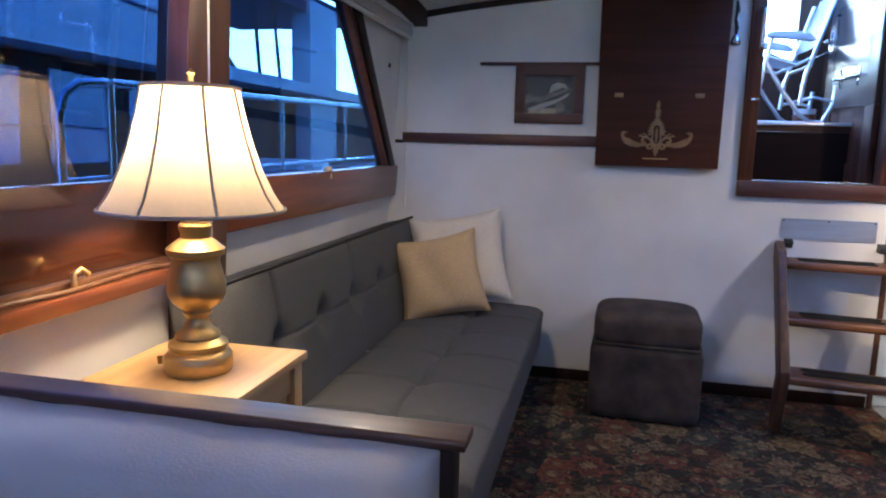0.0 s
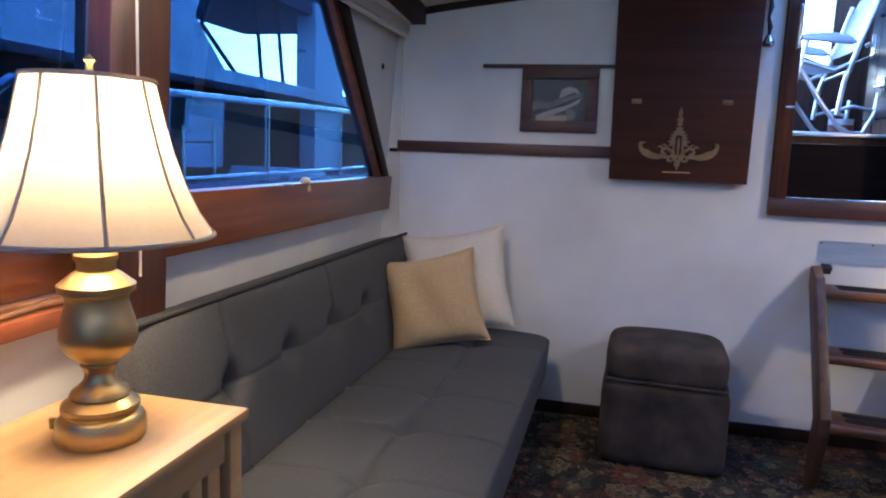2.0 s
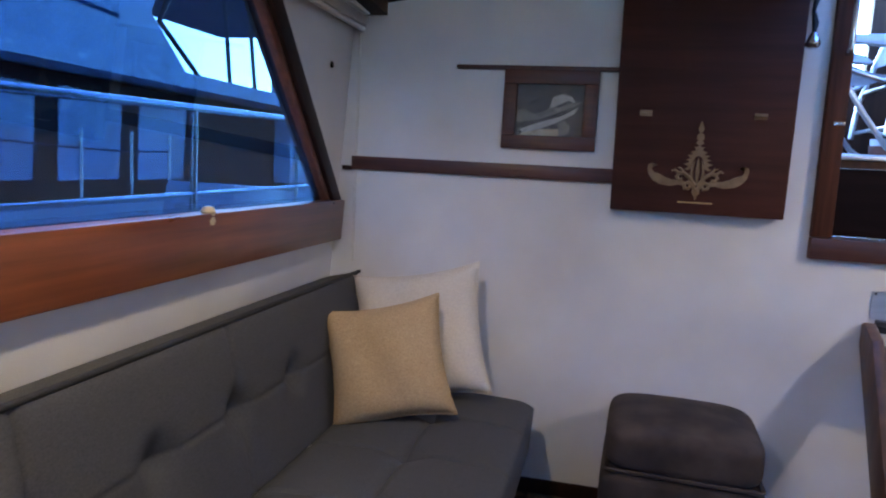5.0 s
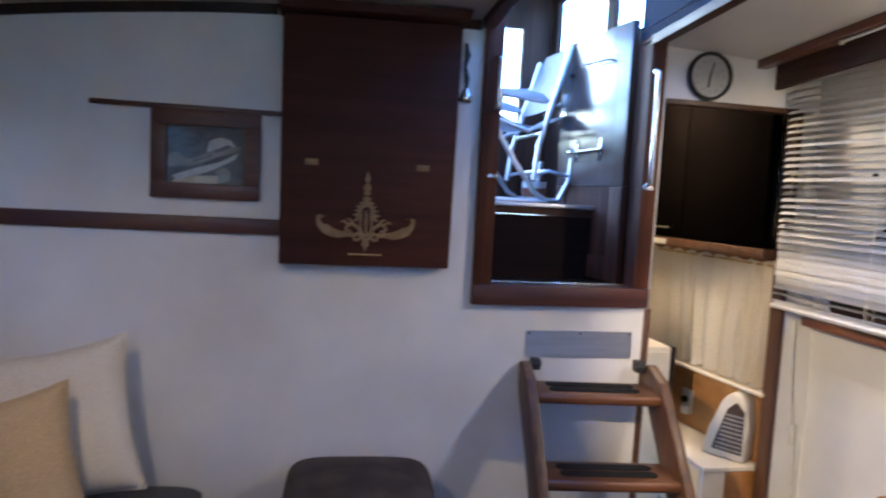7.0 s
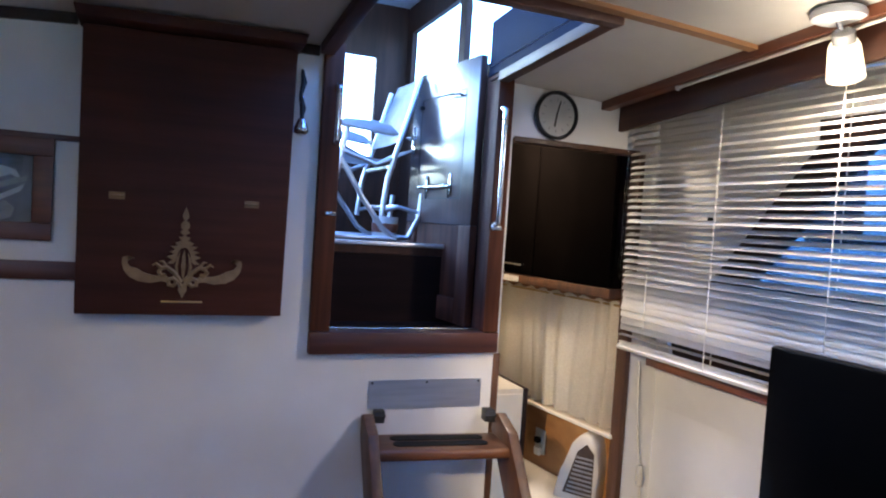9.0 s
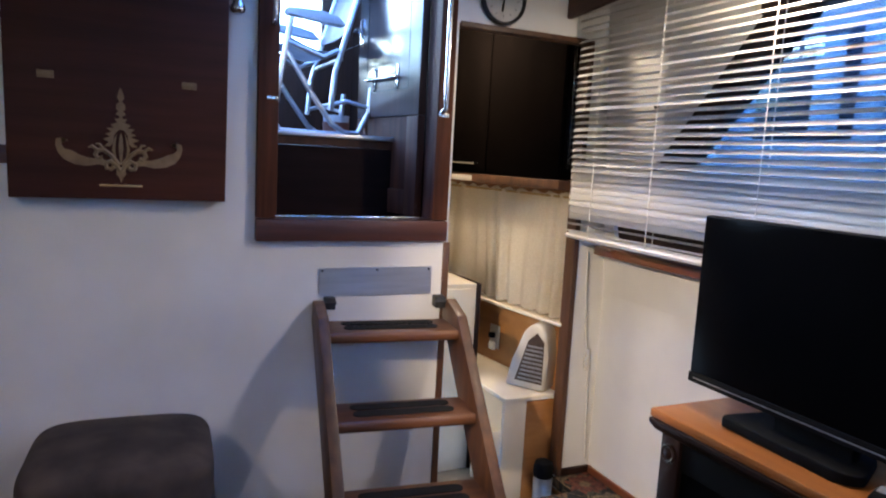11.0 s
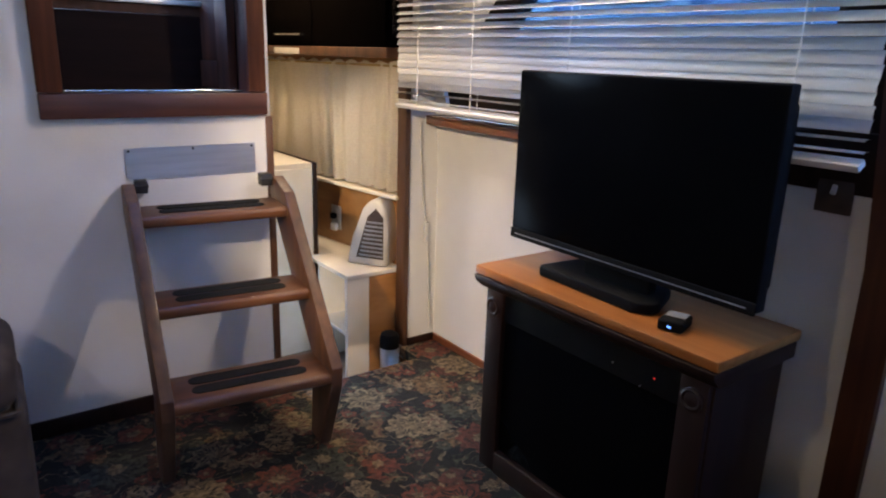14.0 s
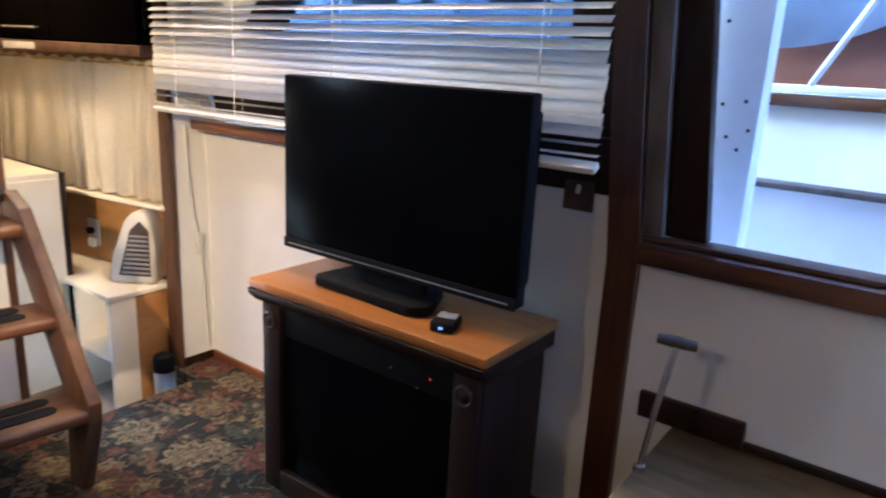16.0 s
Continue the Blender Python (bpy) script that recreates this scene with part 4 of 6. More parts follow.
def ottoman(place, rz):
    o = thing("ottoman", place, "square brown microsuede storage ottoman on the carpet", "ottoman", "", rz)
    bm = bmesh.new()
    soft_box(bm, 0.47, 0.44, 0.335, 8, 0.0, 14.0)
    part("body", bm, SUEDE, o, smooth=70)
    bm = bmesh.new()
    soft_box(bm, 0.455, 0.435, 0.135, 14, 0.020, 5.5)
    lid = part("lid", bm, SUEDE, o, "padded lid", 70, pose(0, 0, 0.325))
    part_tube("lid_seam", SUEDE, lid, [(x * 0.219, y * 0.211, 0.012) for x, y in ((-1, -0.96), (-0.96, -1), (0.96, -1), (1, -0.96), (1, 0.96), (0.96, 1), (-0.96, 1), (-1, 0.96))], 0.006, "sewn seam under the lid", 6, True)


ottoman((0.70, 2.86, 0.0), -3.0)


def ladder(place):
    """Three-tread boarding ladder; local x across, y towards the bulkhead (0 at its face)."""
    d = thing("ladder", place, "worn teak three-step companionway ladder with black grip strips", "ladder", "", -6.5)
    side = [(-0.004, 0.70), (-0.014, 0.755), (-0.05, 0.768), (-0.17, 0.735), (-0.58, 0.30), (-0.575, 0.24), (-0.47, 0.0), (-0.38, 0.0), (-0.40, 0.16), (-0.44, 0.25)]
    for x in (-0.228, 0.228):
        bm = bmesh.new()
        prism(bm, side, lambda q, s: (x + (s - 0.5) * 0.034, q[0], q[1]), 0.004)
        part("stringer", bm, TEAK, d)
    for y0, y1, z in ((-0.195, -0.015, 0.692), (-0.395, -0.225, 0.482), (-0.575, -0.395, 0.282)):
        bm = bmesh.new()
        box(bm, -0.222, 0.222, y0, y1, z - 0.034, z, 0.012, 3)
        t = part("tread", bm, TEAK_X, d)
        for k in (0.36, 0.68):
            y = y0 + (y1 - y0) * k
            bm = bmesh.new()
            poly = [(0.135 + a, b) for a, b in arc(0, 0, 0.022, -90, 90, 8)] + [(-0.135 + a, b) for a, b in arc(0, 0, 0.022, 90, 270, 8)]
            prism(bm, poly, lambda q, s: (q[0], y + q[1], z + 0.0005 + 0.003 * s))
            part("grip_strip", bm, GRIP, t, "black non-slip strip", 0)
    for x in (-0.19, 0.19):
        bm = bmesh.new()
        box(bm, x - 0.018, x + 0.018, -0.05, -0.002, 0.735, 0.775, 0.004)
        tube(bm, [(x - 0.02, -0.045, 0.758), (x + 0.02, -0.045, 0.758)], 0.007, 8)
        part("hook_bracket", bm, BLACK_METAL, d, "dark hinge bracket")


ladder((1.512, BULK - 0.006, 0.0))

sp = thing("scuff_plate", (1.485, BULK - 0.004, 0.818), "brushed steel scuff plate screwed to the bulkhead", "plate")
bm = bmesh.new()
poly = [(-0.20 + a, -0.03 + b) for a, b in arc(0.012, 0, 0.012, 180, 270, 4)] + [(0.20, -0.045), (0.20, 0.052), (-0.20, 0.052)]
prism(bm, poly, lambda q, s: (q[0], -0.0015 + 0.003 * s, q[1]))
part("plate", bm, STEEL_SHEET, sp)
for x in (-0.19, 0.0, 0.19):
    bm = bmesh.new()
    lathe(bm, [(0.004, 0), (0.003, 0.0015), (0.0, 0.002)], 10)
    part("screw", bm, BLACK_METAL, sp, m=pose(x, -0.002, 0.043, 90))


def hung_panel():
    """Folded cabinet front on the bulkhead with a cast brass ornament."""
    p = thing("hanging_cabinet", (0.70, BULK, 1.085), "dark mahogany fold-down cabinet with brass ornament on the bulkhead", "cabinet")
    top = lambda x: ceil_z(0.70 + x, BULK) - 1.085 - 0.005
    bm = bmesh.new()
    prism(bm, [(-0.272, 0.0), (0.280, 0.0), (0.287, top(0.287) - 0.03), (-0.282, top(-0.282) - 0.03)], lambda q, s: (q[0], -0.002 - 0.056 * s, q[1]), 0.003)
    part("body", bm, PANEL_WOOD, p)
    bm = bmesh.new()
    prism(bm, [(-0.292, top(-0.292) - 0.03), (0.300, top(0.300) - 0.03), (0.308, top(0.308)), (-0.30, top(-0.30))], lambda q, s: (q[0], -0.002 - 0.115 * s, q[1] + 0.007 * s), 0.003)
    part("top_moulding", bm, PANEL_WOOD, p)
    for x in (-0.180, 0.178):
        bm = bmesh.new()
        box(bm, x - 0.020, x + 0.020, -0.0615, -0.0582, 0.318, 0.338, 0.001)
        tube(bm, [(x - 0.020, -0.062, 0.328), (x + 0.020, -0.062, 0.328)], 0.003, 8)
        part("hinge", bm, BRASS_INLAY, p, "small tarnished hinge")
    # ornament, drawn as half and mirrored
    bm = bmesh.new()
    y0, y1 = -0.0585, -0.0635
    def plate(poly):
        for sgn in (1, -1):
            prism(bm, [(sgn * a, b) for a, b in poly], lambda q, s: (q[0], y0 if s == 0 else y1, q[1]))
    def strip(pts, w):
        for sgn in (1, -1):
            tube(bm, [(sgn * a, y0 - 0.003, b) for a, b in pts], w, 6)
    plate([(0, 0.308), (0.006, 0.294), (0.009, 0.282), (0.005, 0.272), (0.0, 0.270)])
    plate([(0, 0.272), (0.011, 0.262), (0.012, 0.250), (0.006, 0.244), (0.013, 0.236), (0.005, 0.230), (0.0, 0.229)])
    plate([(0, 0.230), (0.008, 0.222), (0.016, 0.224), (0.010, 0.214), (0.0, 0.212)])
    plate([(0, 0.214), (0.012, 0.212), (0.026, 0.206), (0.018, 0.198), (0.036, 0.196), (0.024, 0.186), (0.040, 0.180), (0.026, 0.174), (0.016, 0.178), (0.009, 0.190), (0, 0.194)])
    plate([(0.016, 0.180), (0.030, 0.172), (0.046, 0.166), (0.030, 0.158), (0.044, 0.146), (0.028, 0.146), (0.020, 0.154)])
    plate([(0, 0.186), (0.004, 0.170), (0.006, 0.140), (0.003, 0.110), (0.0, 0.10)])
    plate([(0.010, 0.100), (0.018, 0.112), (0.023, 0.138), (0.017, 0.166), (0.010, 0.182), (0.013, 0.160), (0.015, 0.138), (0.012, 0.118)])
    strip([(0.004, 0.095), (0.024, 0.122), (0.042, 0.136), (0.058, 0.134), (0.064, 0.122), (0.056, 0.112), (0.046, 0.116)], 0.0065)
    strip([(0.058, 0.134), (0.072, 0.146), (0.082, 0.140)], [0.006, 0.005, 0.002])
    strip([(0.046, 0.140), (0.054, 0.152), (0.064, 0.152)], [0.005, 0.004, 0.002])
    strip([(0.002, 0.080), (0.012, 0.096), (0.026, 0.106), (0.038, 0.100), (0.036, 0.086), (0.024, 0.084), (0.018, 0.092)], 0.0065)
    plate([(0.028, 0.104), (0.050, 0.112), (0.080, 0.112), (0.104, 0.120), (0.120, 0.130), (0.138, 0.134), (0.146, 0.146), (0.140, 0.154), (0.128, 0.158), (0.146, 0.164), (0.158, 0.160), (0.160, 0.144), (0.154, 0.124), (0.140, 0.106), (0.116, 0.094), (0.084, 0.090), (0.056, 0.096), (0.036, 0.092)])
    plate([(0.130, 0.158), (0.140, 0.163), (0.150, 0.160), (0.142, 0.152)])
    plate([(0, 0.090), (0.012, 0.082), (0.012, 0.070), (0.005, 0.060), (0.0, 0.046)])
    part("ornament", bm, BRASS_INLAY, p, "pierced scrollwork brass ornament", 40)
    bm = bmesh.new()
    box(bm, -0.055, 0.055, -0.066, -0.0582, 0.036, 0.041, 0.002)
    part("pull", bm, BRASS, p, "thin brass pull")
    return p


hung_panel()


def picture():
    f = thing("framed_picture", (0.195, BULK, 1.277), "framed boat photograph in a dark wooden frame", "picture")
    w, h, b = 0.165, 0.276, 0.048
    for x0, x1, z0, z1 in ((-w, w, 0, b), (-w, w, h - b, h), (-w, -w + b, b, h - b), (w - b, w, b, h - b)):
        part_box("frame_rail", MAHOGANY, f, x0, x1, -0.024, -0.002, z0, z1, 0.003)
    bm = bmesh.new()
    box(bm, -w + b, w - b, -0.008, -0.004, b, h - b)
    ph = part("photograph", bm, PHOTO_SEA, f, "photograph of a white motor boat on grey water", 0)

    def flat(poly, mt, y):
        bm = bmesh.new()
        prism(bm, poly, lambda q, s: (q[0], y - 0.0006 * s, q[1]))
        part("print", bm, mt, ph, smooth=0)
    flat([(-0.116, 0.130), (-0.095, 0.142), (-0.050, 0.122), (0.020, 0.150), (0.106, 0.172), (0.098, 0.157), (0.020, 0.128), (-0.050, 0.102), (-0.116, 0.096)], PHOTO_GREY, -0.0084)
    flat([(0.0, 0.146), (0.008, 0.184), (0.042, 0.196), (0.075, 0.187), (0.086, 0.168), (0.050, 0.160)], PHOTO_WHITE, -0.0087)
    flat([(0.018, 0.153), (0.064, 0.174), (0.076, 0.166), (0.030, 0.147)], PHOTO_DARK, -0.0094)
    flat([(-0.045, 0.118), (0.016, 0.142), (0.018, 0.136), (-0.040, 0.112)], PHOTO_DARK, -0.0092)
    flat([(-0.102, 0.070), (-0.030, 0.097), (0.040, 0.118), (0.098, 0.150), (0.086, 0.128), (0.030, 0.097), (-0.030, 0.073), (-0.092, 0.057)], PHOTO_WHITE, -0.0090)
    # tan patch in the print stands for the table lamp mirrored in the glazing
    flat([(-0.104, 0.049), (0.034, 0.049), (0.040, 0.074), (-0.030, 0.072), (-0.098, 0.056)], PHOTO_REFLECTION, -0.0085)
    flat([(0.036, 0.049), (0.068, 0.058), (0.076, 0.084), (0.052, 0.104), (0.032, 0.092)], PHOTO_GREY, -0.0086)
    bm = bmesh.new()
    box(bm, -w + b, w - b, -0.0125, -0.0115, b, h - b)
    g = part("glazing", bm, GLASS, f, "clear picture glass", 0)
    g.visible_shadow = False


PHOTO_SEA = surface("photo_sea", (0.025, 0.028, 0.032), (0.10, 0.10, 0.105), 0.5, (30, 30, 60), 5, 0.0)
PHOTO_WHITE = surface("photo_hull", (0.32, 0.31, 0.30), (0.48, 0.46, 0.44), 0.5, (30, 30, 30), 3, 0.0)
PHOTO_GREY = surface("photo_grey", (0.13, 0.12, 0.115), (0.25, 0.235, 0.22), 0.5, (40, 40, 40), 4, 0.0)
PHOTO_DARK = surface("photo_windows", (0.07, 0.07, 0.08), (0.12, 0.12, 0.13), 0.5, (30, 30, 30), 3, 0.0)
PHOTO_REFLECTION = surface("photo_warm_reflection", (0.36, 0.28, 0.18), (0.52, 0.44, 0.33), 0.5, (60, 60, 60), 4, 0.0)
picture()


def table_lamp(place):
    t = thing("table_lamp", place, "turned antique brass table lamp with cream panelled shade, lit", "lamp")
    bm = bmesh.new()
    prof = [(0.0, 0.0), (0.076, 0.0), (0.080, 0.006), (0.080, 0.034), (0.074, 0.042), (0.066, 0.046), (0.066, 0.050), (0.070, 0.056), (0.070, 0.066), (0.060, 0.076), (0.052, 0.082), (0.054, 0.088), (0.050, 0.098), (0.038, 0.108),
            (0.028, 0.125), (0.025, 0.142), (0.030, 0.150), (0.034, 0.156), (0.030, 0.162), (0.040, 0.168), (0.055, 0.180), (0.065, 0.196), (0.069, 0.213), (0.067, 0.230), (0.060, 0.248), (0.055, 0.262), (0.057, 0.270), (0.067, 0.275), (0.068, 0.284), (0.054, 0.292), (0.044, 0.298), (0.034, 0.302), (0.034, 0.312), (0.038, 0.316), (0.038, 0.322), (0.033, 0.326), (0.031, 0.340), (0.036, 0.344), (0.036, 0.350), (0.030, 0.355), (0.012, 0.357), (0.012, 0.40), (0.0, 0.40)]
    lathe(bm, [(r * 0.87, float(np.interp(z, (0, 0.05, 0.142, 0.214, 0.28, 0.357, 0.5), (0, 0.05, 0.116, 0.176, 0.258, 0.355, 0.5)))) for r, z in prof], 48)
    part("stem", bm, BRASS, t, "turned antique brass stem", 35)
    bm = bmesh.new()
    prof = [(0.182, 0.344), (0.160, 0.378), (0.138, 0.426), (0.120, 0.480), (0.106, 0.534), (0.094, 0.590)]
    sag = lambda a: 1.0 - 0.010 * (1 - abs(math.cos(4 * a)) ** 0.35)
    lathe(bm, prof, 96, lobes=sag)
    sh = part("shade", bm, SHADE, t, "cream cloth bell shade", 60)
    for i in range(8):
        a = math.pi * i / 4
        part_tube("seam", BRAID, sh, [(r * 1.004 * math.cos(a), r * 1.004 * math.sin(a), z) for r, z in prof], 0.003, "tan braid seam", 6)
    for r, z in ((0.183, 0.344), (0.095, 0.590)):
        part_tube("rim", BRAID, sh, [(r * math.cos(2 * math.pi * i / 60), r * math.sin(2 * math.pi * i / 60), z) for i in range(60)], 0.004, "tan bound edge", 6, True)
    part_tube("harp", BRASS, t, [(0.0, -0.03, 0.38), (0.0, -0.055, 0.43), (0.0, -0.05, 0.53), (0.0, 0.0, 0.592), (0.0, 0.05, 0.53), (0.0, 0.055, 0.43), (0.0, 0.03, 0.38)], 0.0025)
    bm = bmesh.new()
    lathe(bm, [(0.0, 0.598), (0.006, 0.600), (0.005, 0.612), (0.009, 0.618), (0.0, 0.628)], 14)
    part("finial", bm, BRASS, t)
    bm = bmesh.new()
    lathe(bm, [(0.0, 0.012), (0.005, 0.012), (0.006, 0.03), (0.0, 0.03)], 10)
    part("switch_knob", bm, BRASS, t, m=pose(-0.08, -0.02, 0.0, 0, 0, 0))
    return t


table_lamp((-0.367, 0.983, 0.674))


def side_table():
    t = thing("side_table", (-0.38, 0.96, 0.0), "honey-maple side table with slatted sides and a drawer", "table")
    H = 0.674
    bm = bmesh.new()
    box(bm, -0.18, 0.176, -0.235, 0.222, H - 0.022, H, 0.005)
    part("tabletop", bm, MAPLE, t)
    for x in (-0.155, 0.145):
        for y in (-0.205, 0.192):
            part_box("leg", MAPLE, t, x - 0.02, x + 0.02, y - 0.02, y + 0.02, 0.0, H - 0.023, 0.003)
    for x in (-0.155, 0.145):
        part_box("top_rail", MAPLE, t, x - 0.010, x + 0.010, -0.183, 0.170, H - 0.09, H - 0.023, 0.002)
        part_box("bottom_rail", MAPLE, t, x - 0.010, x + 0.010, -0.183, 0.170, 0.14, 0.19, 0.002)
        for i in range(6):
            y = -0.150 + i * 0.0575
            part_box("slat", MAPLE, t, x - 0.007, x + 0.007, y - 0.019, y + 0.019, 0.191, H - 0.091, 0.001)
    # dark block put in for the shade seen between the slats
    part_box("panel", DARK_WOOD, t, -0.135, 0.125, -0.18, 0.168, 0.16, H - 0.03, 0.002, "dark filler block standing for the shade behind the slats")
    bm = bmesh.new()
    box(bm, -0.125, 0.115, -0.222, -0.205, H - 0.16, H - 0.03, 0.002)
    part("drawer", bm, MAPLE, t, "drawer front")


side_table()


def settee_end():
    s = thing("settee_back", (-0.14, 0.38, 0.0), "white vinyl settee back with a mahogany cap rail", "settee")
    bm = bmesh.new()
    box(bm, -0.46, 0.445, 0.026, 0.064, 0.0, 0.834, 0.003)
    part("partition", bm, DARK_WOOD, s)
    bm = bmesh.new()
    poly = [(0.022, 0.836)] + [(0.026 + p, 0.843 + q) for p, q in arc(0, 0, 0.006, 200, 100, 4)] + [(0.066 + p, 0.841 + q) for p, q in arc(0, 0, 0.008, 80, -60, 5)] + [(0.064, 0.835)]
    prism(bm, poly, lambda q, t: (-0.46 + 0.918 * t, q[0], q[1]), 0.002)
    part("cap_rail", bm, CAP_WOOD, s, "varnished cap rail with a worn edge", 50)
    bm = bmesh.new()
    def pad(u, v):
        x = -0.47 + 0.90 * u
        w = 0.006 * math.sin(23 * x) + 0.004 * math.sin(51 * x + 2)
        e = min(1.0, (1 - u) / 0.03)
        if v < 0.4:
            k = v / 0.4
            return (x, 0.024 - 0.105 * k * e, 0.836 - 0.018 * k - 0.03 * k ** 4 + w * 0.2)
        k = (v - 0.4) / 0.6
        return (x, 0.024 - 0.105 * e - 0.03 * k + 0.01 * math.sin(6 * k) + w * k, 0.788 - 0.765 * k)
    g = sheet(bm, 40, 26, pad)
    bm.faces.new([g[40][j] for j in range(27)] + [bm.verts.new((0.43, 0.024, 0.02))])
    part("back_cushion", bm, VINYL, s, "creased white vinyl back cushion", 60)


settee_end()


# ---- television and its cabinet ----
def fireplace_cabinet():
    c = thing("fireplace_cabinet", (2.15, 1.95, 0.0), "dark wooden electric-fireplace cabinet with an orange oak top", "cabinet")
    bm = bmesh.new()
    box(bm, -0.155, 0.16, -0.375, 0.375, 0.590, 0.615, 0.006)
    part("top", bm, OAK_TOP, c, "orange oak veneer top")
    bm = bmesh.new()
    prism(bm, [(-0.160, 0.589), (-0.157, 0.575), (-0.145, 0.566), (-0.135, 0.552), (0.15, 0.552), (0.15, 0.589)], lambda q, s: (q[0], -0.372 + 0.744 * s, q[1]), 0.002)
    part("cornice_moulding", bm, DARK_WOOD, c)
    for y0, y1 in ((-0.355, -0.335), (0.335, 0.355)):
        part_box("side_panel", DARK_WOOD, c, -0.118, 0.14, y0, y1, 0.0, 0.552)
    for y in (-0.315, 0.315):
        part_box("pilaster", DARK_WOOD, c, -0.130, -0.105, y - 0.034, y + 0.034, 0.0, 0.550, 0.004)
    for y in (-0.315, 0.315):
        bm = bmesh.new()
        lathe(bm, [(0.0, 0.0), (0.026, 0.0), (0.026, 0.006), (0.021, 0.009), (0.016, 0.006), (0.010, 0.009), (0.0, 0.010)], 24)
        part("rosette", bm, DARK_WOOD, c, "turned rosette block", 35, m=pose(-0.130, y, 0.505, 0, -90, 0))
    part_box("plinth", DARK_WOOD, c, -0.135, -0.106, -0.28, 0.28, 0.0, 0.07, 0.004)
    part_box("top_rail", BLACK_PLASTIC, c, -0.122, -0.104, -0.28, 0.28, 0.47, 0.551, 0.002)
    bm = bmesh.new()
    box(bm, -0.116, -0.108, -0.28, 0.28, 0.071, 0.469, 0.001)
    part("fire_glass", bm, SCREEN, c, "black glass fire front")
    part_box("grate_log", DARK_WOOD, c, -0.09, 0.10, -0.2, 0.2, 0.08, 0.13, 0.02)
    part_box("back_panel", DARK_WOOD, c, 0.125, 0.138, -0.334, 0.334, 0.0, 0.55)
    for y, mt in ((-0.215, CLEAR_RED), (-0.10, GREY_PLASTIC), (-0.18, GREY_PLASTIC)):
        bm = bmesh.new()
        lathe(bm, [(0.0, 0.0), (0.0022, 0.0), (0.002, 0.002), (0.0, 0.003)], 10)
        part("indicator", bm, mt, c, "tiny control light", m=pose(-0.1225, y, 0.507 if mt == CLEAR_RED else (0.50 if y > -0.15 else 0.475), 0, -90, 0))
    return c


fireplace_cabinet()


def television():
    t = thing("television", (2.13, 1.952, 0.615), "black flat-screen television on a low stand, switched off", "television")
    h0, h1, w = 0.070, 0.520, 0.3675
    bm = bmesh.new()
    box(bm, -0.012, 0.022, -w, w, h0, h1, 0.005)
    part("casing", bm, BLACK_PLASTIC, t)
    bm = bmesh.new()
    box(bm, 0.0225, 0.072, -w * 0.95, w * 0.95, h0 + 0.03, h1 - 0.035, 0.012)
    part("rear_housing", bm, BLACK_PLASTIC, t)
    part_box("screen", SCREEN, t, -0.0145, -0.0125, -w + 0.004, w - 0.004, h0 + 0.026, h1 - 0.004, 0.0008, "dark glossy screen")
    part_box("bottom_bezel", BLACK_PLASTIC, t, -0.018, -0.0125, -w, w, h0 - 0.004, h0 + 0.024, 0.003)
    part_box("bezel_edge", GREY_PLASTIC, t, -0.0188, -0.0182, -w + 0.02, w - 0.02, h0 + 0.008, h0 + 0.011, 0.0, "thin silver line along the bezel")
    part_box("neck", BLACK_PLASTIC, t, 0.0, 0.03, -0.10, 0.10, 0.018, h0 + 0.03, 0.004)
    bm = bmesh.new()
    poly = [(0.09, -0.10), (0.09, 0.20), (-0.035, 0.215), (-0.055, 0.205)] + [(-0.020 + a, -0.105 + b) for a, b in arc(0, 0, 0.045, 180, 270, 6)]
    prism(bm, poly, lambda q, k: (q[0], q[1], 0.001 + 0.027 * k), 0.006)
    part("foot", bm, BLACK_PLASTIC, t, "low black foot with a rounded front", 40)


television()
rc = thing("media_box", (2.075, 1.735, 0.616), "small black media player with a blue light", "media player", "", 18)
bm = bmesh.new()
box(bm, -0.035, 0.035, -0.028, 0.028, 0.0, 0.024, 0.006, 3)
part("case", bm, BLACK_PLASTIC, rc)
part_box("top_panel", GREY_PLASTIC, rc, -0.005, 0.030, -0.022, 0.022, 0.0243, 0.026, 0.0008, "grey top panel")
bm = bmesh.new()
box(bm, -0.0362, -0.0352, -0.003, 0.006, 0.009, 0.013)
part("light", bm, CLEAR_BLUE, rc, "blue pilot light", 0)
# switch plate, socket and cord
sw = thing("light_switch", (right_x(0.9) - 0.001, 1.613, 0.905), "brown light-switch plate on the cabin side", "switch")
part_box("plate", BROWN_PLASTIC, sw, -0.007, 0.0, -0.040, 0.040, -0.050, 0.050, 0.003)
bm = bmesh.new()
box(bm, -0.018, -0.0072, -0.005, 0.005, -0.012, 0.010, 0.002)
part("toggle", bm, BEIGE_PLASTIC, sw, "ivory toggle", m=pose(0, 0, 0, 0, 20, 0))
so = thing("low_socket", (2.438, 1.72, 0.30), "dark low wall socket behind the cabinet", "socket")
part_box("plate", BROWN_PLASTIC, so, -0.012, 0.0, -0.02, 0.02, -0.03, 0.03, 0.003)
pc = thing("power_cord", (2.40, BULK - 0.006, 0.0), "thin white power cord with an inline switch on the wall", "cord")
part_tube("cable", CORD_WHITE, pc, [(-0.055, -0.004, 0.92), (-0.048, -0.004, 0.75), (-0.030, -0.004, 0.58), (-0.016, -0.004, 0.50), (-0.006, -0.004, 0.42), (0.004, -0.004, 0.20), (0.012, -0.004, 0.06)], 0.004)
part_box("inline_switch", CORD_WHITE, pc, -0.032, -0.006, -0.016, -0.001, 0.44, 0.52, 0.005)


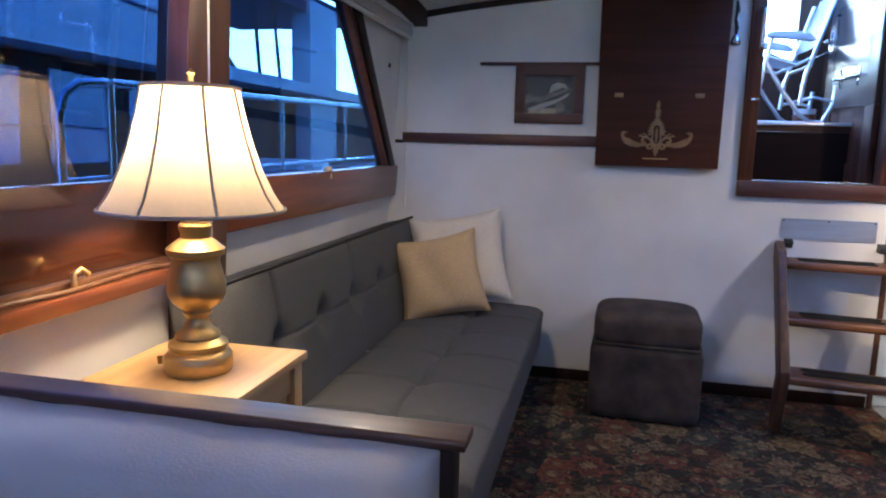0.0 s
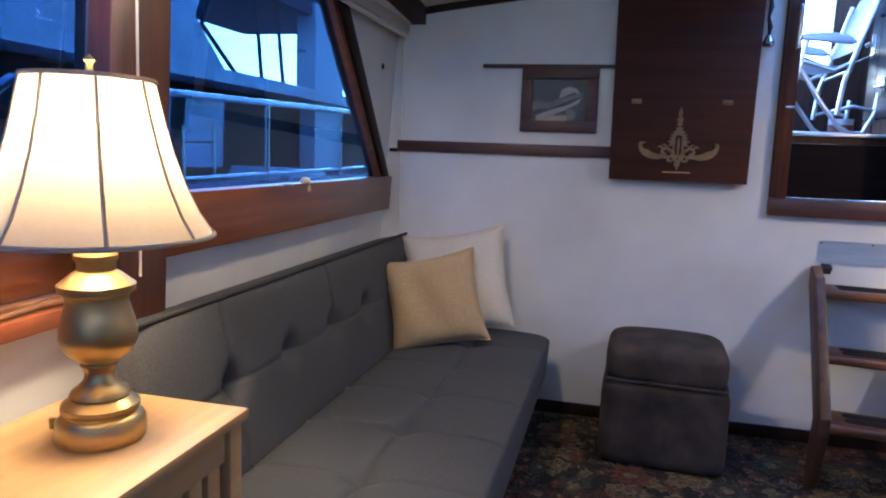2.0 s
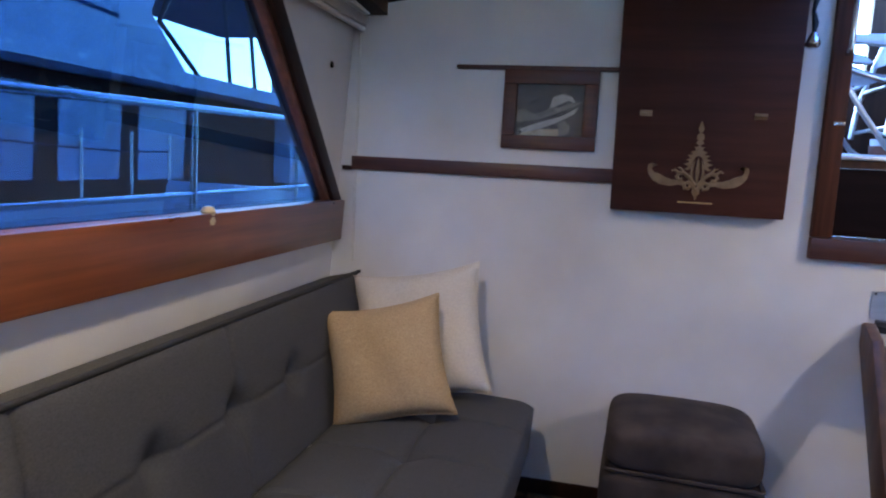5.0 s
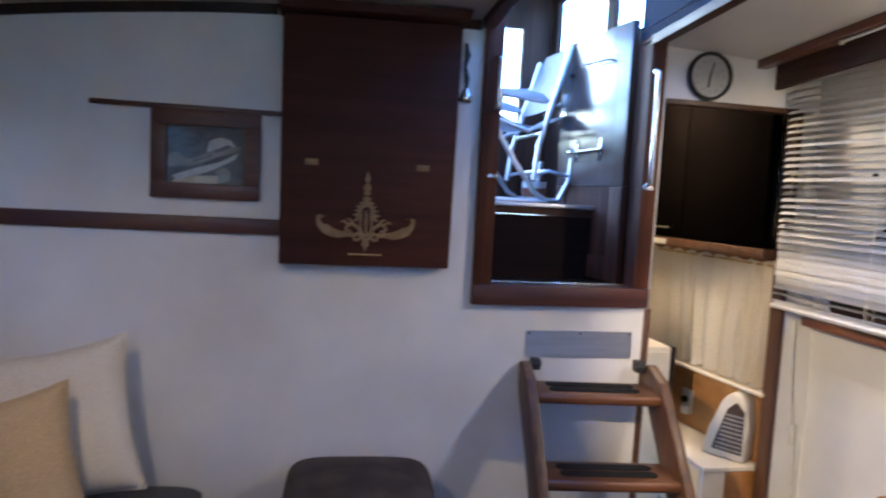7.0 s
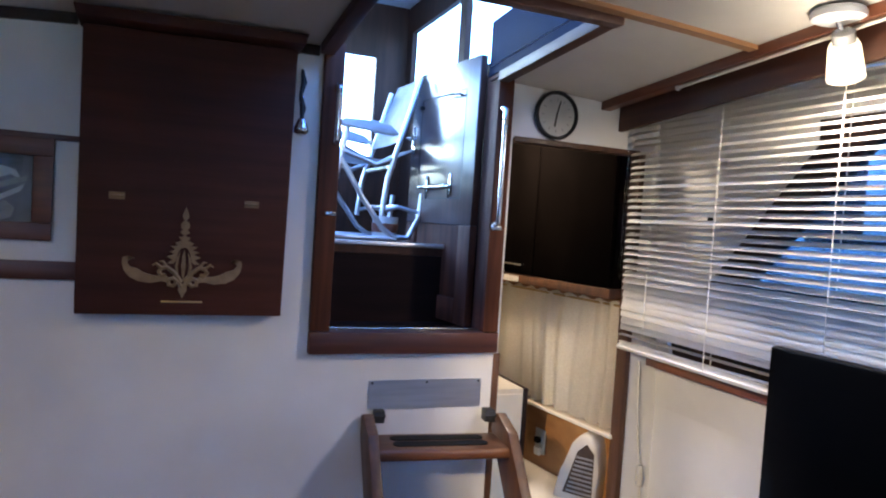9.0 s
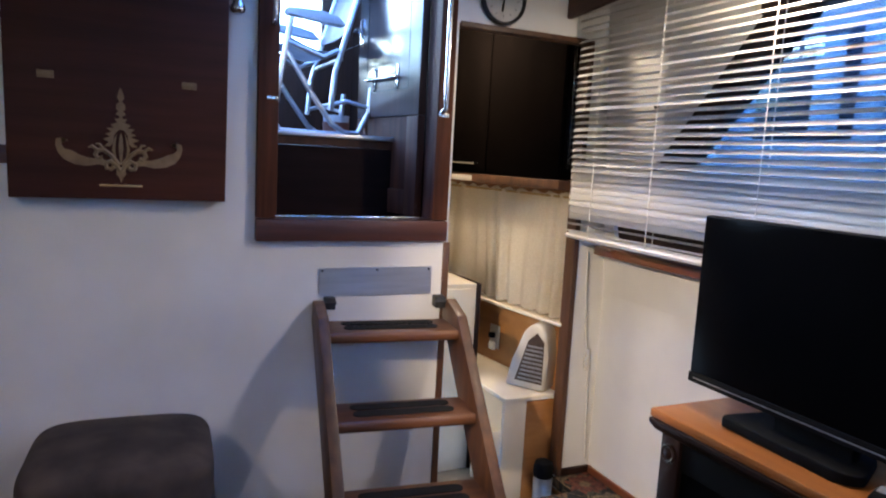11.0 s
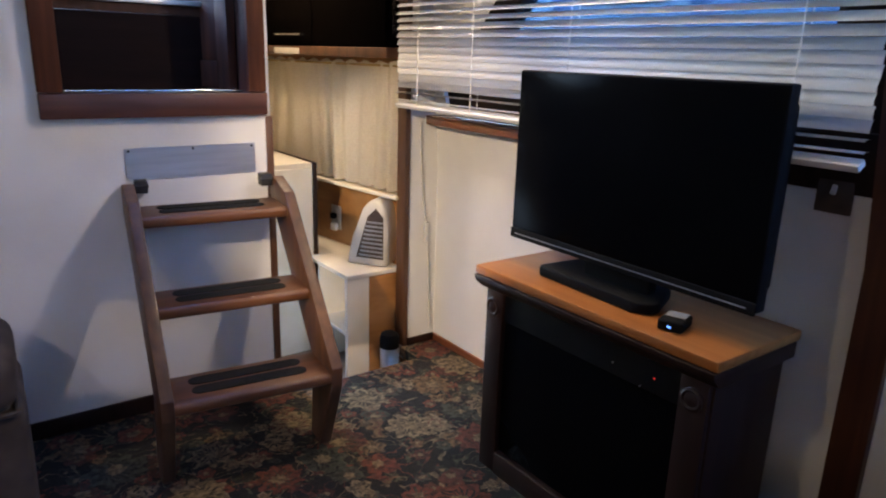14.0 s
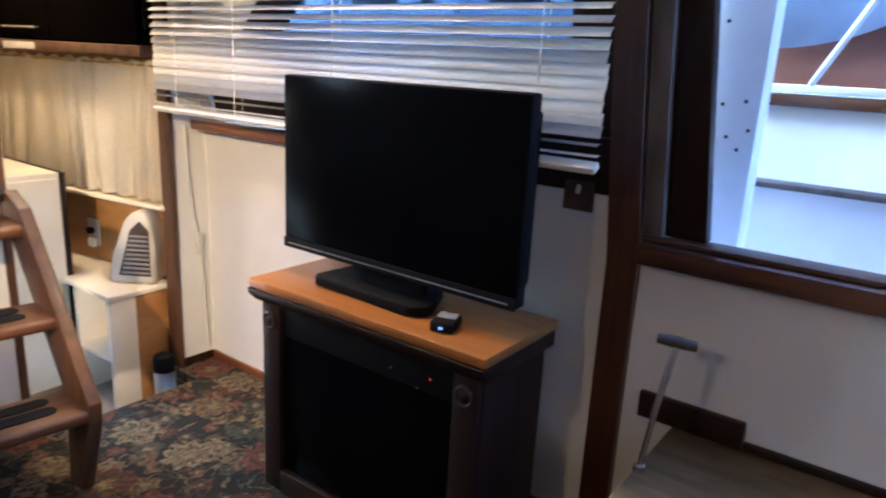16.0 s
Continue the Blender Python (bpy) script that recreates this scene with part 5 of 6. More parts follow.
# ---- blinds ----
def blind():
    b = thing("venetian_blind", (2.225, 2.292, 0.985), "white venetian blind half-open over the starboard window", "blind")
    y0, y1 = -0.806, 0.806
    zt, pitch, n = 0.868, 0.0243, 35
    bm = bmesh.new()
    box(bm, -0.018, 0.018, y0, y1, zt, zt + 0.03, 0.003)
    part("head_rail", bm, SLAT_WHITE, b)
    bm = bmesh.new()
    box(bm, -0.014, 0.014, y0, y1, -0.006, 0.010, 0.004)
    part("bottom_rail", bm, SLAT_WHITE, b, m=pose(0, 0, 0.004, 0, -30, 0))
    rnd = random.Random(4)
    bm = bmesh.new()

    def slat(u, v):
        k = (v - 0.5) * 2
        return (0.0128 * k, y0 + (y1 - y0) * u, 0.0024 * (1 - k * k))
    sheet(bm, 4, 5, slat)
    bmesh.ops.solidify(bm, geom=bm.faces[:], thickness=0.0005)
    first = part("slat", bm, SLAT_WHITE, b, smooth=60)
    for i in range(n):
        z = 0.030 + pitch * i
        ob = first if i == 0 else new("slat", first.data)
        ob.parent = b
        # the lowest two hang loose, the next few are shut, the rest half-open
        tilt = 6 if i < 2 else 76 if i < 8 else max(33, 76 - 9 * (i - 7))
        ob.matrix_basis = pose(rnd.uniform(-0.001, 0.001), rnd.uniform(-0.003, 0.003), z - (0.004 if i < 2 else 0), rnd.uniform(-0.12, 0.12) - (0.25 if i < 2 else 0), -(tilt + rnd.uniform(-2.5, 2.5)), 0)
    for y in (-0.66, -0.05, 0.36, 0.66):
        for dx in (-0.0145, 0.0145):
            part_tube("ladder_cord", CORD_WHITE, b, [(dx, y, 0.0), (dx, y, zt)], 0.0014, "", 6)
    part_tube("tilt_wand", GLASS, b, [(-0.03, 0.795, zt), (-0.03, 0.795, 0.25)], 0.005, "clear tilt wand", 8)
    rz = lambda y: ceil_z(2.10, y) - 0.985 - 0.036
    part_tube("track_rod", CORD_WHITE, b, [(2.112 - 2.225, -1.6, rz(0.69)), (2.112 - 2.225, 0.45, rz(2.74))], 0.005, "thin white rod along the cornice")
    bm = bmesh.new()
    lathe(bm, [(0.001, -0.010), (0.008, -0.006), (0.009, 0.004), (0.001, 0.010)], 12, (2.112 - 2.225, 0.455, rz(2.75)))
    part("rod_end", bm, CORD_WHITE, b, "white rod end")


blind()


def raised_blind():
    b = thing("raised_blind", (-0.50, 2.25, 1.69), "white venetian blind pulled up over the port window", "blind")
    y0, y1 = -1.0, 0.86
    part_box("head_rail", SLAT_WHITE, b, -0.03, 0.02, y0, y1, 0.045, 0.075, 0.004)
    for i in range(9):
        bm = bmesh.new()
        z = 0.004 + i * 0.0042
        box(bm, -0.022 + 0.002 * (i % 3), 0.010 + 0.002 * (i % 2), y0, y1, z, z + 0.0022)
        part("slat", bm, SLAT_WHITE, b, smooth=0)
    part_tube("bottom_rail", SLAT_WHITE, b, [(-0.006, y0, -0.006), (-0.006, y1, -0.006)], 0.010, "rounded bottom rail")
    part_tube("pull_cord", CORD_WHITE, b, [(0.005, -0.975, 0.06), (0.0, -0.978, -0.3), (-0.005, -0.98, -0.80)], 0.0028, "hanging pull cord")


raised_blind()

# ---- ceiling lamp ----
cl = thing("ceiling_lamp", (2.065, 2.16, ceil_z(2.065, 2.16)), "white swivel ceiling lamp with a frosted glass cup, lit", "ceiling lamp", "swivel ceiling lamps")
bm = bmesh.new()
close_ends(bm, lathe(bm, [(0.055, -0.002), (0.060, -0.010), (0.058, -0.022), (0.045, -0.028), (0.012, -0.030)][::-1], 36))
part("canopy", bm, COCKPIT_WHITE, cl, "round white canopy", 35)
part_tube("arm", CHROME, cl, [(0, 0, -0.028), (0.004, -0.01, -0.055)], 0.006)
aim = pose(0.006, -0.012, -0.058, 0, 0, 0) @ pose(0, 0, 0, 17, -34, 0)
bm = bmesh.new()
close_ends(bm, lathe(bm, [(0.0235, -0.035), (0.025, -0.030), (0.025, 0.004), (0.018, 0.010)], 28))
part("socket", bm, GREY_PLASTIC, cl, "grey lamp socket", 35, aim)
bm = bmesh.new()
lathe(bm, [(0.028, -0.018), (0.034, -0.030), (0.038, -0.070), (0.042, -0.108), (0.0405, -0.108), (0.0365, -0.070), (0.0325, -0.032), (0.027, -0.020)], 36)
part("glass_cup", bm, FROSTED, cl, "frosted glass cup", 50, aim)
bm = bmesh.new()
lathe(bm, [(0.001, -0.098), (0.014, -0.094), (0.020, -0.080), (0.018, -0.062), (0.012, -0.045), (0.010, -0.036)], 20)
part("bulb", bm, BULB, cl, "glowing bulb", 60, aim)

# unseen lamp copies, added only to go with the forward and port fills
copy_thing(cl, pose(0.52, -1.03, ceil_z(0.52, -1.03), 0, 0, 180))
copy_thing(cl, pose(0.03, 1.36, ceil_z(0.03, 1.36), 0, 0, 180))
copy_thing(cl, pose(-0.01, 1.73, ceil_z(-0.01, 1.73), 0, 0, 180))

gl = thing("galley_lamp", (1.93, 3.58, 1.90), "small round white galley ceiling lamp, lit", "ceiling lamp")
bm = bmesh.new()
close_ends(bm, lathe(bm, [(0.070, -0.022), (0.078, -0.016), (0.080, -0.001)], 32))
part("base", bm, COCKPIT_WHITE, gl, "round white base", 35)
bm = bmesh.new()
close_ends(bm, lathe(bm, [(0.012, -0.058), (0.040, -0.050), (0.060, -0.034), (0.064, -0.023)], 32))
part("diffuser", bm, FROSTED, gl, "frosted glass dome", 60)

# ---- wall clock over the passage ----
ck = thing("wall_clock", (1.904, BULK - 0.001, 1.802), "round wall clock with a dark rim over the passage", "clock")
turn_y = pose(0, 0, 0, 90, 0, 0)
bm = bmesh.new()
lathe(bm, [(0.083, 0.0), (0.086, 0.012), (0.083, 0.024), (0.078, 0.027), (0.074, 0.020), (0.073, 0.012)], 48)
part("rim", bm, BLACK_METAL, ck, "dark rounded rim", 40, turn_y)
bm = bmesh.new()
close_ends(bm, lathe(bm, [(0.0735, 0.002), (0.0735, 0.013)], 48))
fc = part("face", bm, CLOCK_FACE, ck, "pale grey clock face", 30, turn_y)
for i in range(12):
    a = math.pi * i / 6
    bm = bmesh.new()
    box(bm, -0.0016, 0.0016, 0.050, 0.060, 0.0132, 0.0142)
    part("hour_mark", bm, GREY_PLASTIC, fc, smooth=0, m=pose(0, 0, 0, 0, 0, math.degrees(a)))
for a, ln, w in ((172, 0.040, 0.0030), (-14, 0.052, 0.0022)):
    bm = bmesh.new()
    box(bm, -w, w, -0.008, ln, 0.0146, 0.0156)
    part("pointer", bm, BLACK_PLASTIC, fc, smooth=0, m=pose(0, 0, 0, 0, 0, a))

# ---- brass bell pull beside the cabinet ----
bp_ = thing("bell", (1.012, BULK - 0.035, 1.655), "small brass bell with a braided pull on the bulkhead", "bell")
bm = bmesh.new()
lathe(bm, [(0.0, 0.028), (0.010, 0.027), (0.014, 0.018), (0.020, 0.004), (0.023, -0.006), (0.020, -0.016), (0.011, -0.022), (0.0, -0.024)], 24)
part("dome", bm, CHROME, bp_, "tarnished bell dome", 50)
part_tube("pull", BLACK_METAL, bp_, [(0.0, 0.0, 0.026), (0.004, 0.010, 0.06), (-0.004, 0.014, 0.10), (0.004, 0.018, 0.14), (0.0, 0.030, 0.18)], [0.006, 0.010, 0.006, 0.010, 0.005], "dark knotted pull")
part_box("bracket", CHROME, bp_, -0.006, 0.006, 0.015, 0.034, 0.085, 0.098, 0.002)

# vent holes in the cabin sides
for nm, x, sgn in (("hole_plug", left_x(1.533), 1), ("hole_plug", right_x(1.5), -1)):
    hp = thing(nm, (x, 2.955 if sgn > 0 else 2.86, 1.533 if sgn > 0 else 1.47), "small dark plug in the cabin side", "plug")
    bm = bmesh.new()
    close_ends(bm, lathe(bm, [(0.012, -0.004), (0.012, 0.003), (0.009, 0.005)], 16))
    part("cap", bm, BLACK_PLASTIC, hp, m=pose(0, 0, 0, 0, 90 * sgn, 0))

# ---- cockpit door and folding chair ----
def cockpit_door():
    ang = math.degrees(math.atan2(0.06, 0.53))
    d = thing("door_1", (1.668, 3.21, 1.035), "mahogany panelled companionway door standing open", "door")
    d["kind"] = "structure"
    d.matrix_basis = pose(1.668, 3.21, 1.035, 0, 0, ang)
    H, W, T = 0.96, 0.53, 0.03
    def b(name, mt, y0, y1, z0, z1, x0=-T, x1=0.0, lab="", bev=0.003):
        return part_box(name, mt, d, x0, x1, y0, y1, z0, z1, bev, lab)
    st = 0.085
    b("upper_leaf", DOOR_GLOSS, 0, W, 0.36, H)
    for y0, y1, z0, z1 in ((st, W - st, 0.455, 0.459), (st, W - st, H - 0.11, H - 0.106), (st, st + 0.004, 0.459, H - 0.11), (W - st - 0.004, W - st, 0.459, H - 0.11)):
        b("groove", BLACK_METAL, y0, y1, z0, z1, -T - 0.0008, -T + 0.001, "", 0.0)
    b("stile", JAMB_WOOD, 0, st, 0, 0.359)
    b("stile", JAMB_WOOD, W - st, W, 0, 0.359)
    b("rail", JAMB_WOOD, st + 0.001, W - st - 0.001, 0, 0.09)
    b("door_panel", JAMB_WOOD, st + 0.001, W - st - 0.001, 0.091, 0.359, -T + 0.008, -0.010)
    for y in (0.17, 0.36):
        bm = bmesh.new()
        lathe(bm, [(0.0, 0.0), (0.010, 0.0), (0.012, 0.004), (0.007, 0.010), (0.010, 0.020), (0.006, 0.030), (0.0, 0.032)], 16)
        part("bolt_guide", bm, CHROME, d, "chrome bolt guide", m=pose(-T - 0.001, y, 0.50, 0, -90, 0))
        part_box("guide_plate", CHROME, d, -T - 0.005, -T - 0.0005, y - 0.010, y + 0.010, 0.455, 0.545, 0.002)
    part_tube("bolt", CHROME, d, [(-T - 0.020, 0.14, 0.50), (-T - 0.020, 0.40, 0.50)], 0.006, "chrome barrel bolt")
    part_tube("lock_lever", CHROME, d, [(-T, 0.50, 0.70), (-T - 0.035, 0.50, 0.70), (-T - 0.040, 0.44, 0.70)], 0.008, "chrome door lever")
    part_box("lock_plate", CHROME, d, -T - 0.004, -T - 0.0005, 0.485, 0.515, 0.64, 0.75, 0.001)
    part_tube("hook", BLACK_METAL, d, [(-T, 0.11, 0.83), (-T - 0.015, 0.11, 0.835), (-T - 0.018, 0.20, 0.84), (-T - 0.018, 0.28, 0.842)], 0.004)
    part_tube("knob", BLACK_METAL, d, [(-T, 0.43, 0.82), (-T - 0.016, 0.43, 0.82)], [0.006, 0.009])


cockpit_door()


def folding_chair():
    """Aluminium deck chair standing half-folded; local x across the view."""
    c = thing("folding_chair", (1.40, 3.62, 1.31), "white and silver aluminium folding deck chair", "chair", "", 0)
    def bar(name, pts, r=0.011, mt=ALUMINIUM, lab=""):
        return part_tube(name, mt, c, pts, r, lab, 10)
    for y in (0.0, 0.40):
        bar("front_leg", [(-0.12, y, 0.45), (-0.155, y, 0.25), (-0.185, y, 0.05), (-0.16, y, 0.012), (-0.10, y, 0.010), (0.10, y, 0.010)])
        bar("back_leg", [(0.165, y, 0.66), (0.11, y, 0.46), (0.05, y, 0.25), (0.035, y, 0.10)])
        bar("cross_leg", [(-0.14, y, 0.31), (-0.05, y, 0.17), (0.04, y, 0.05), (0.09, y, 0.018), (0.15, y, 0.018), (0.19, y, 0.10), (0.20, y, 0.20)])
        bar("stay", [(0.03, y, 0.12), (0.10, y, 0.14), (0.20, y, 0.12)], 0.008)
        bar("seat_rail", [(-0.14, y, 0.345), (0.0, y, 0.30), (0.06, y, 0.33)], 0.010)
        bm = bmesh.new()
        poly = [(-0.155, 0.452), (-0.14, 0.468), (-0.02, 0.470), (0.05, 0.455), (0.085, 0.425), (0.06, 0.418), (0.0, 0.432), (-0.14, 0.436)]
        prism(bm, poly, lambda q, s: (q[0], y - 0.022 + 0.044 * s, q[1]), 0.006)
        part("armrest", bm, WHITE_VINYL_STRAP, c, "white plastic armrest", 60)
    for z, x in ((0.30, 0.07), (0.14, 0.10), (0.012, -0.15)):
        bar("cross_bar", [(x, 0.0, z), (x, 0.40, z)], 0.009)
    bm = bmesh.new()
    sheet(bm, 14, 10, lambda u, v: (-0.12 + 0.30 * u, 0.02 + 0.36 * v, 0.365 - 0.05 * math.sin(math.pi * u) + 0.02 * u))
    bmesh.ops.solidify(bm, geom=bm.faces[:], thickness=0.014)
    part("seat", bm, WHITE_VINYL_STRAP, c, "white vinyl seat sling", 60)
    bm = bmesh.new()
    def bk(u, v):
        r = 1 - 0.12 * abs(2 * v - 1) ** 4 * u
        return (0.085 + 0.10 * u + 0.015 * math.sin(math.pi * v), 0.20 + (v - 0.5) * 0.40 * r, 0.40 + 0.285 * u)
    sheet(bm, 14, 14, bk)
    bmesh.ops.solidify(bm, geom=bm.faces[:], thickness=0.02)
    part("backrest", bm, WHITE_VINYL_STRAP, c, "white padded backrest", 60)


folding_chair()
bk_ = thing("bucket", (1.55, 3.95, 1.31), "small bucket on the cockpit deck with a red band", "bucket")
bm = bmesh.new()
close_ends(bm, lathe(bm, [(0.05, 0.0), (0.058, 0.10)], 24))
part("pail", bm, COCKPIT_WHITE, bk_)
bm = bmesh.new()
lathe(bm, [(0.0565, 0.03), (0.0585, 0.05), (0.0605, 0.07)], 24)
part("band", bm, HULL_RED, bk_, "red band")

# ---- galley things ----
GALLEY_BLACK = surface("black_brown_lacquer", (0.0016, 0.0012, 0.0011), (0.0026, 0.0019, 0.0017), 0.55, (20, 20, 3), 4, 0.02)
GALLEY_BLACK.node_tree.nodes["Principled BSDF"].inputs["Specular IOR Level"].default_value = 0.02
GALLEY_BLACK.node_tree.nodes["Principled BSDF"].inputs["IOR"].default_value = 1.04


def along(t):
    """A place on the galley side's inner face, t metres aft from the passage."""
    k = t / math.hypot(0.2, 1.42)
    return 2.34 - 0.2 * k, 3.18 + 1.42 * k


GT = math.degrees(math.atan2(0.2, 1.42))
gx, gy = along(0.0)
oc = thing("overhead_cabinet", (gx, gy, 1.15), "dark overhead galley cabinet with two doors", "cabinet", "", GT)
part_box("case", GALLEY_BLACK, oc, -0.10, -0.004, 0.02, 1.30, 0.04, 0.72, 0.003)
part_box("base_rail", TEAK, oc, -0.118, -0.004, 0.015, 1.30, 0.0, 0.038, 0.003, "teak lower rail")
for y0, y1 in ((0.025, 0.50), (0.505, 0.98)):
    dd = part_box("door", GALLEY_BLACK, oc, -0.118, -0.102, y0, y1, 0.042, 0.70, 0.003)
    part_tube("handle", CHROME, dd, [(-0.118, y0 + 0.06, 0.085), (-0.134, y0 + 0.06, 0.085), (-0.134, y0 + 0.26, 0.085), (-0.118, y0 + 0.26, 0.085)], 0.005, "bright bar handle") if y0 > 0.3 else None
pl = thing("label_plate", (gx, gy, 1.15), "small white label under the cabinet", "label", "", GT)
part_box("plate", BEIGE_PLASTIC, pl, -0.1215, -0.1185, 0.60, 0.80, 0.004, 0.030, 0.001)

cu = thing("curtain", (gx, gy, 0.63), "gathered cream curtain hung under the galley cabinet", "curtain", "", GT)
bm = bmesh.new()
def fold(u, v):
    y = 0.02 + 1.02 * u
    ph = 2 * math.pi * (u * 11 + 0.55 * math.sin(5 * u) + 0.25 * math.sin(13 * u) + 0.14 * math.sin(3 * v + 9 * u))
    amp = (0.006 + 0.009 * v) * (0.65 + 0.35 * math.sin(17 * u + 1))
    top = 0.006 * math.sin(u * 70) * (1 - v)
    return (-0.050 + amp * math.sin(ph) + 0.0009 * math.sin(ph * 2.3), y + 0.004 * math.cos(ph), 0.505 + top - 0.500 * v + 0.004 * math.sin(ph) * v)
sheet(bm, 260, 22, fold)
bmesh.ops.solidify(bm, geom=bm.faces[:], thickness=0.0015)
part("cloth", bm, CURTAIN_CLOTH, cu, "gathered cream cloth", 80)
part_tube("rod", BRASS, cu, [(-0.050, 0.0, 0.492), (-0.050, 1.06, 0.492)], 0.005)
bm = bmesh.new()
box(bm, -0.075, -0.004, 0.0, 1.06, -0.020, -0.006, 0.002)
structure("trim_galley_shelf", bm, CREAM_PAINT, "narrow cream ledge under the curtain", "ledge").matrix_basis = pose(gx, gy, 0.63, 0, 0, GT)

sk = thing("galley_socket", (*along(0.50), 0.44), "ivory wall socket with a black plug", "socket", "", GT)
part_box("plate", BEIGE_PLASTIC, sk, -0.010, -0.002, -0.035, 0.035, -0.055, 0.055, 0.003)
part_box("plug", BLACK_PLASTIC, sk, -0.035, -0.0105, -0.014, 0.014, -0.004, 0.022, 0.005)
part_box("night_light", CORD_WHITE, sk, -0.030, -0.0105, -0.022, 0.018, -0.060, -0.022, 0.008, "white plug-in adaptor")

cs = thing("cube_shelf", (2.175, 3.205, -0.12), "cream-painted open cube shelf with a brown wood end", "shelf")


def csb(name, x0, x1, y0, y1, z0, z1, mt=CREAM_PAINT, label=""):
    part_box(name, mt, cs, x0 - 2.175, x1 - 2.175, y0 - 3.205, y1 - 3.205, z0 + 0.12, z1 + 0.12, 0.002, label)


csb("top", 2.060, 2.315, 3.196, 3.95, 0.304, 0.322)
csb("side", 2.064, 2.165, 3.202, 3.222, -0.12, 0.303)
csb("end_panel", 2.166, 2.318, 3.204, 3.222, -0.12, 0.303, PINE, "honey-brown wood end panel")
csb("side", 2.064, 2.26, 3.700, 3.718, -0.12, 0.303)
csb("divider", 2.066, 2.27, 3.45, 3.466, -0.12, 0.303)
csb("shelf_board", 2.066, 2.28, 3.223, 3.449, 0.060, 0.075)
csb("shelf_board", 2.066, 2.26, 3.467, 3.699, 0.060, 0.075)
csb("back", 2.262, 2.272, 3.223, 3.449, -0.12, 0.303)
wc = thing("white_cabinet", (1.93, 3.76, -0.12), "cream-painted low galley cabinet", "cabinet")
part_box("body", CREAM_PAINT, wc, -0.128, 0.155, -0.22, 0.30, 0.0, 0.84, 0.003)
part_box("door", CREAM_PAINT, wc, -0.115, 0.145, -0.232, -0.221, 0.05, 0.82, 0.003)
part_box("edge_strip", DARK_WOOD, wc, 0.156, 0.175, -0.225, 0.28, 0.0, 0.84, 0.002, "dark wooden edge strip")

fh = thing("fan_heater", (2.246, 3.32, 0.322), "beige upright fan heater on the cube shelf", "heater", "", 214)
bm = bmesh.new()
poly = [(-0.080, 0.0), (0.078, 0.0), (0.084, 0.13), (0.074, 0.215), (0.050, 0.252), (0.014, 0.252), (-0.018, 0.215), (-0.052, 0.11)]
prism(bm, poly, lambda q, s: (-0.052 + 0.104 * s, q[0], q[1]), 0.014)
fh.scale = (1.12, 1.16, 1.10)
hs = part("housing", bm, BEIGE_PLASTIC, fh, "beige plastic housing", 60)
bm = bmesh.new()
prism(bm, [(-0.038, 0.03), (0.068, 0.03), (0.068, 0.19), (0.04, 0.222), (0.008, 0.19)], lambda q, s: (0.0528 + 0.002 * s, q[0], q[1]))
gr_ = part("grille", bm, BROWN_PLASTIC, fh, "dark louvred grille", 0)
for i in range(9):
    z = 0.038 + i * 0.016
    part_box("louvre", GREY_PLASTIC, gr_, 0.0550, 0.0588, -0.034 + 0.24 * z, 0.066, z, z + 0.007, 0.001)
bn = thing("waste_bin", (2.215, 3.125, -0.12), "small chrome waste bin with a dark domed lid", "bin")
bm = bmesh.new()
close_ends(bm, lathe(bm, [(0.036, 0.0), (0.038, 0.012), (0.038, 0.135)], 28))
part("body", bm, STEEL_SHEET, bn, "chrome bin body", 40)
bm = bmesh.new()
close_ends(bm, lathe(bm, [(0.040, 0.136), (0.040, 0.172), (0.034, 0.194), (0.020, 0.202), (0.006, 0.204)], 28))
part("lid", bm, BLACK_PLASTIC, bn, "dark domed lid", 40)

# ---- starboard bench with the pump handle ----
bm = bmesh.new()
box(bm, 2.02, 2.438, -0.6, 1.315, 0.355, 0.385, 0.003)
structure("bench_top", bm, PLYWOOD, "stained bare plywood bench top", "bench")
bm = bmesh.new()
box(bm, 2.04, 2.07, -0.6, 1.30, 0.0, 0.354)
box(bm, 2.071, 2.436, 1.28, 1.30, 0.0, 0.354)
structure("wall_bench_front", bm, DARK_WOOD, "dark wooden bench front", "bench")
bm = bmesh.new()
box(bm, 2.418, 2.4385, 1.16, 1.40, 0.386, 0.450, 0.003)
box(bm, 2.422, 2.4385, -0.6, 1.158, 0.386, 0.404, 0.002)
structure("baseboard_bench", bm, DARK_WOOD, "dark board along the bench", "baseboard")
ph = thing("pump_handle", (2.194, 1.306, 0.385), "steel T-handled pump rod leaning over the bench", "pump handle")
part_tube("rod", CHROME, ph, [(0.0, 0.0, 0.0), (0.025, -0.008, 0.12), (0.06, -0.022, 0.268)], [0.006, 0.007, 0.008])
part_tube("grip", BROWN_PLASTIC, ph, [(0.048, 0.014, 0.278), (0.062, -0.022, 0.274), (0.076, -0.058, 0.270)], [0.011, 0.013, 0.011], "dark T-shaped grip")
part_tube("collar", CHROME, ph, [(0.0, 0.0, 0.0), (0.0, 0.0, 0.012)], 0.013)


# ---- outside, port: neighbouring motor boat and rails ----
NB = thing("neighbour_boat", (-3.1, 5.0, -1.0), "white motor cruiser with a brown hull moored alongside", "boat")


def nb(name, mt, poly, x0, x1, label="", parent=None, bev=0.0):
    """A side-on slab: polygon in y and z, between two x."""
    bm = bmesh.new()
    prism(bm, [(a - 5.0, b + 1.0) for a, b in poly], lambda q, s: ((x0 if s == 0 else x1) + 3.1, q[0], q[1]), bev)
    return part(name, bm, mt, parent or NB, label, 30)


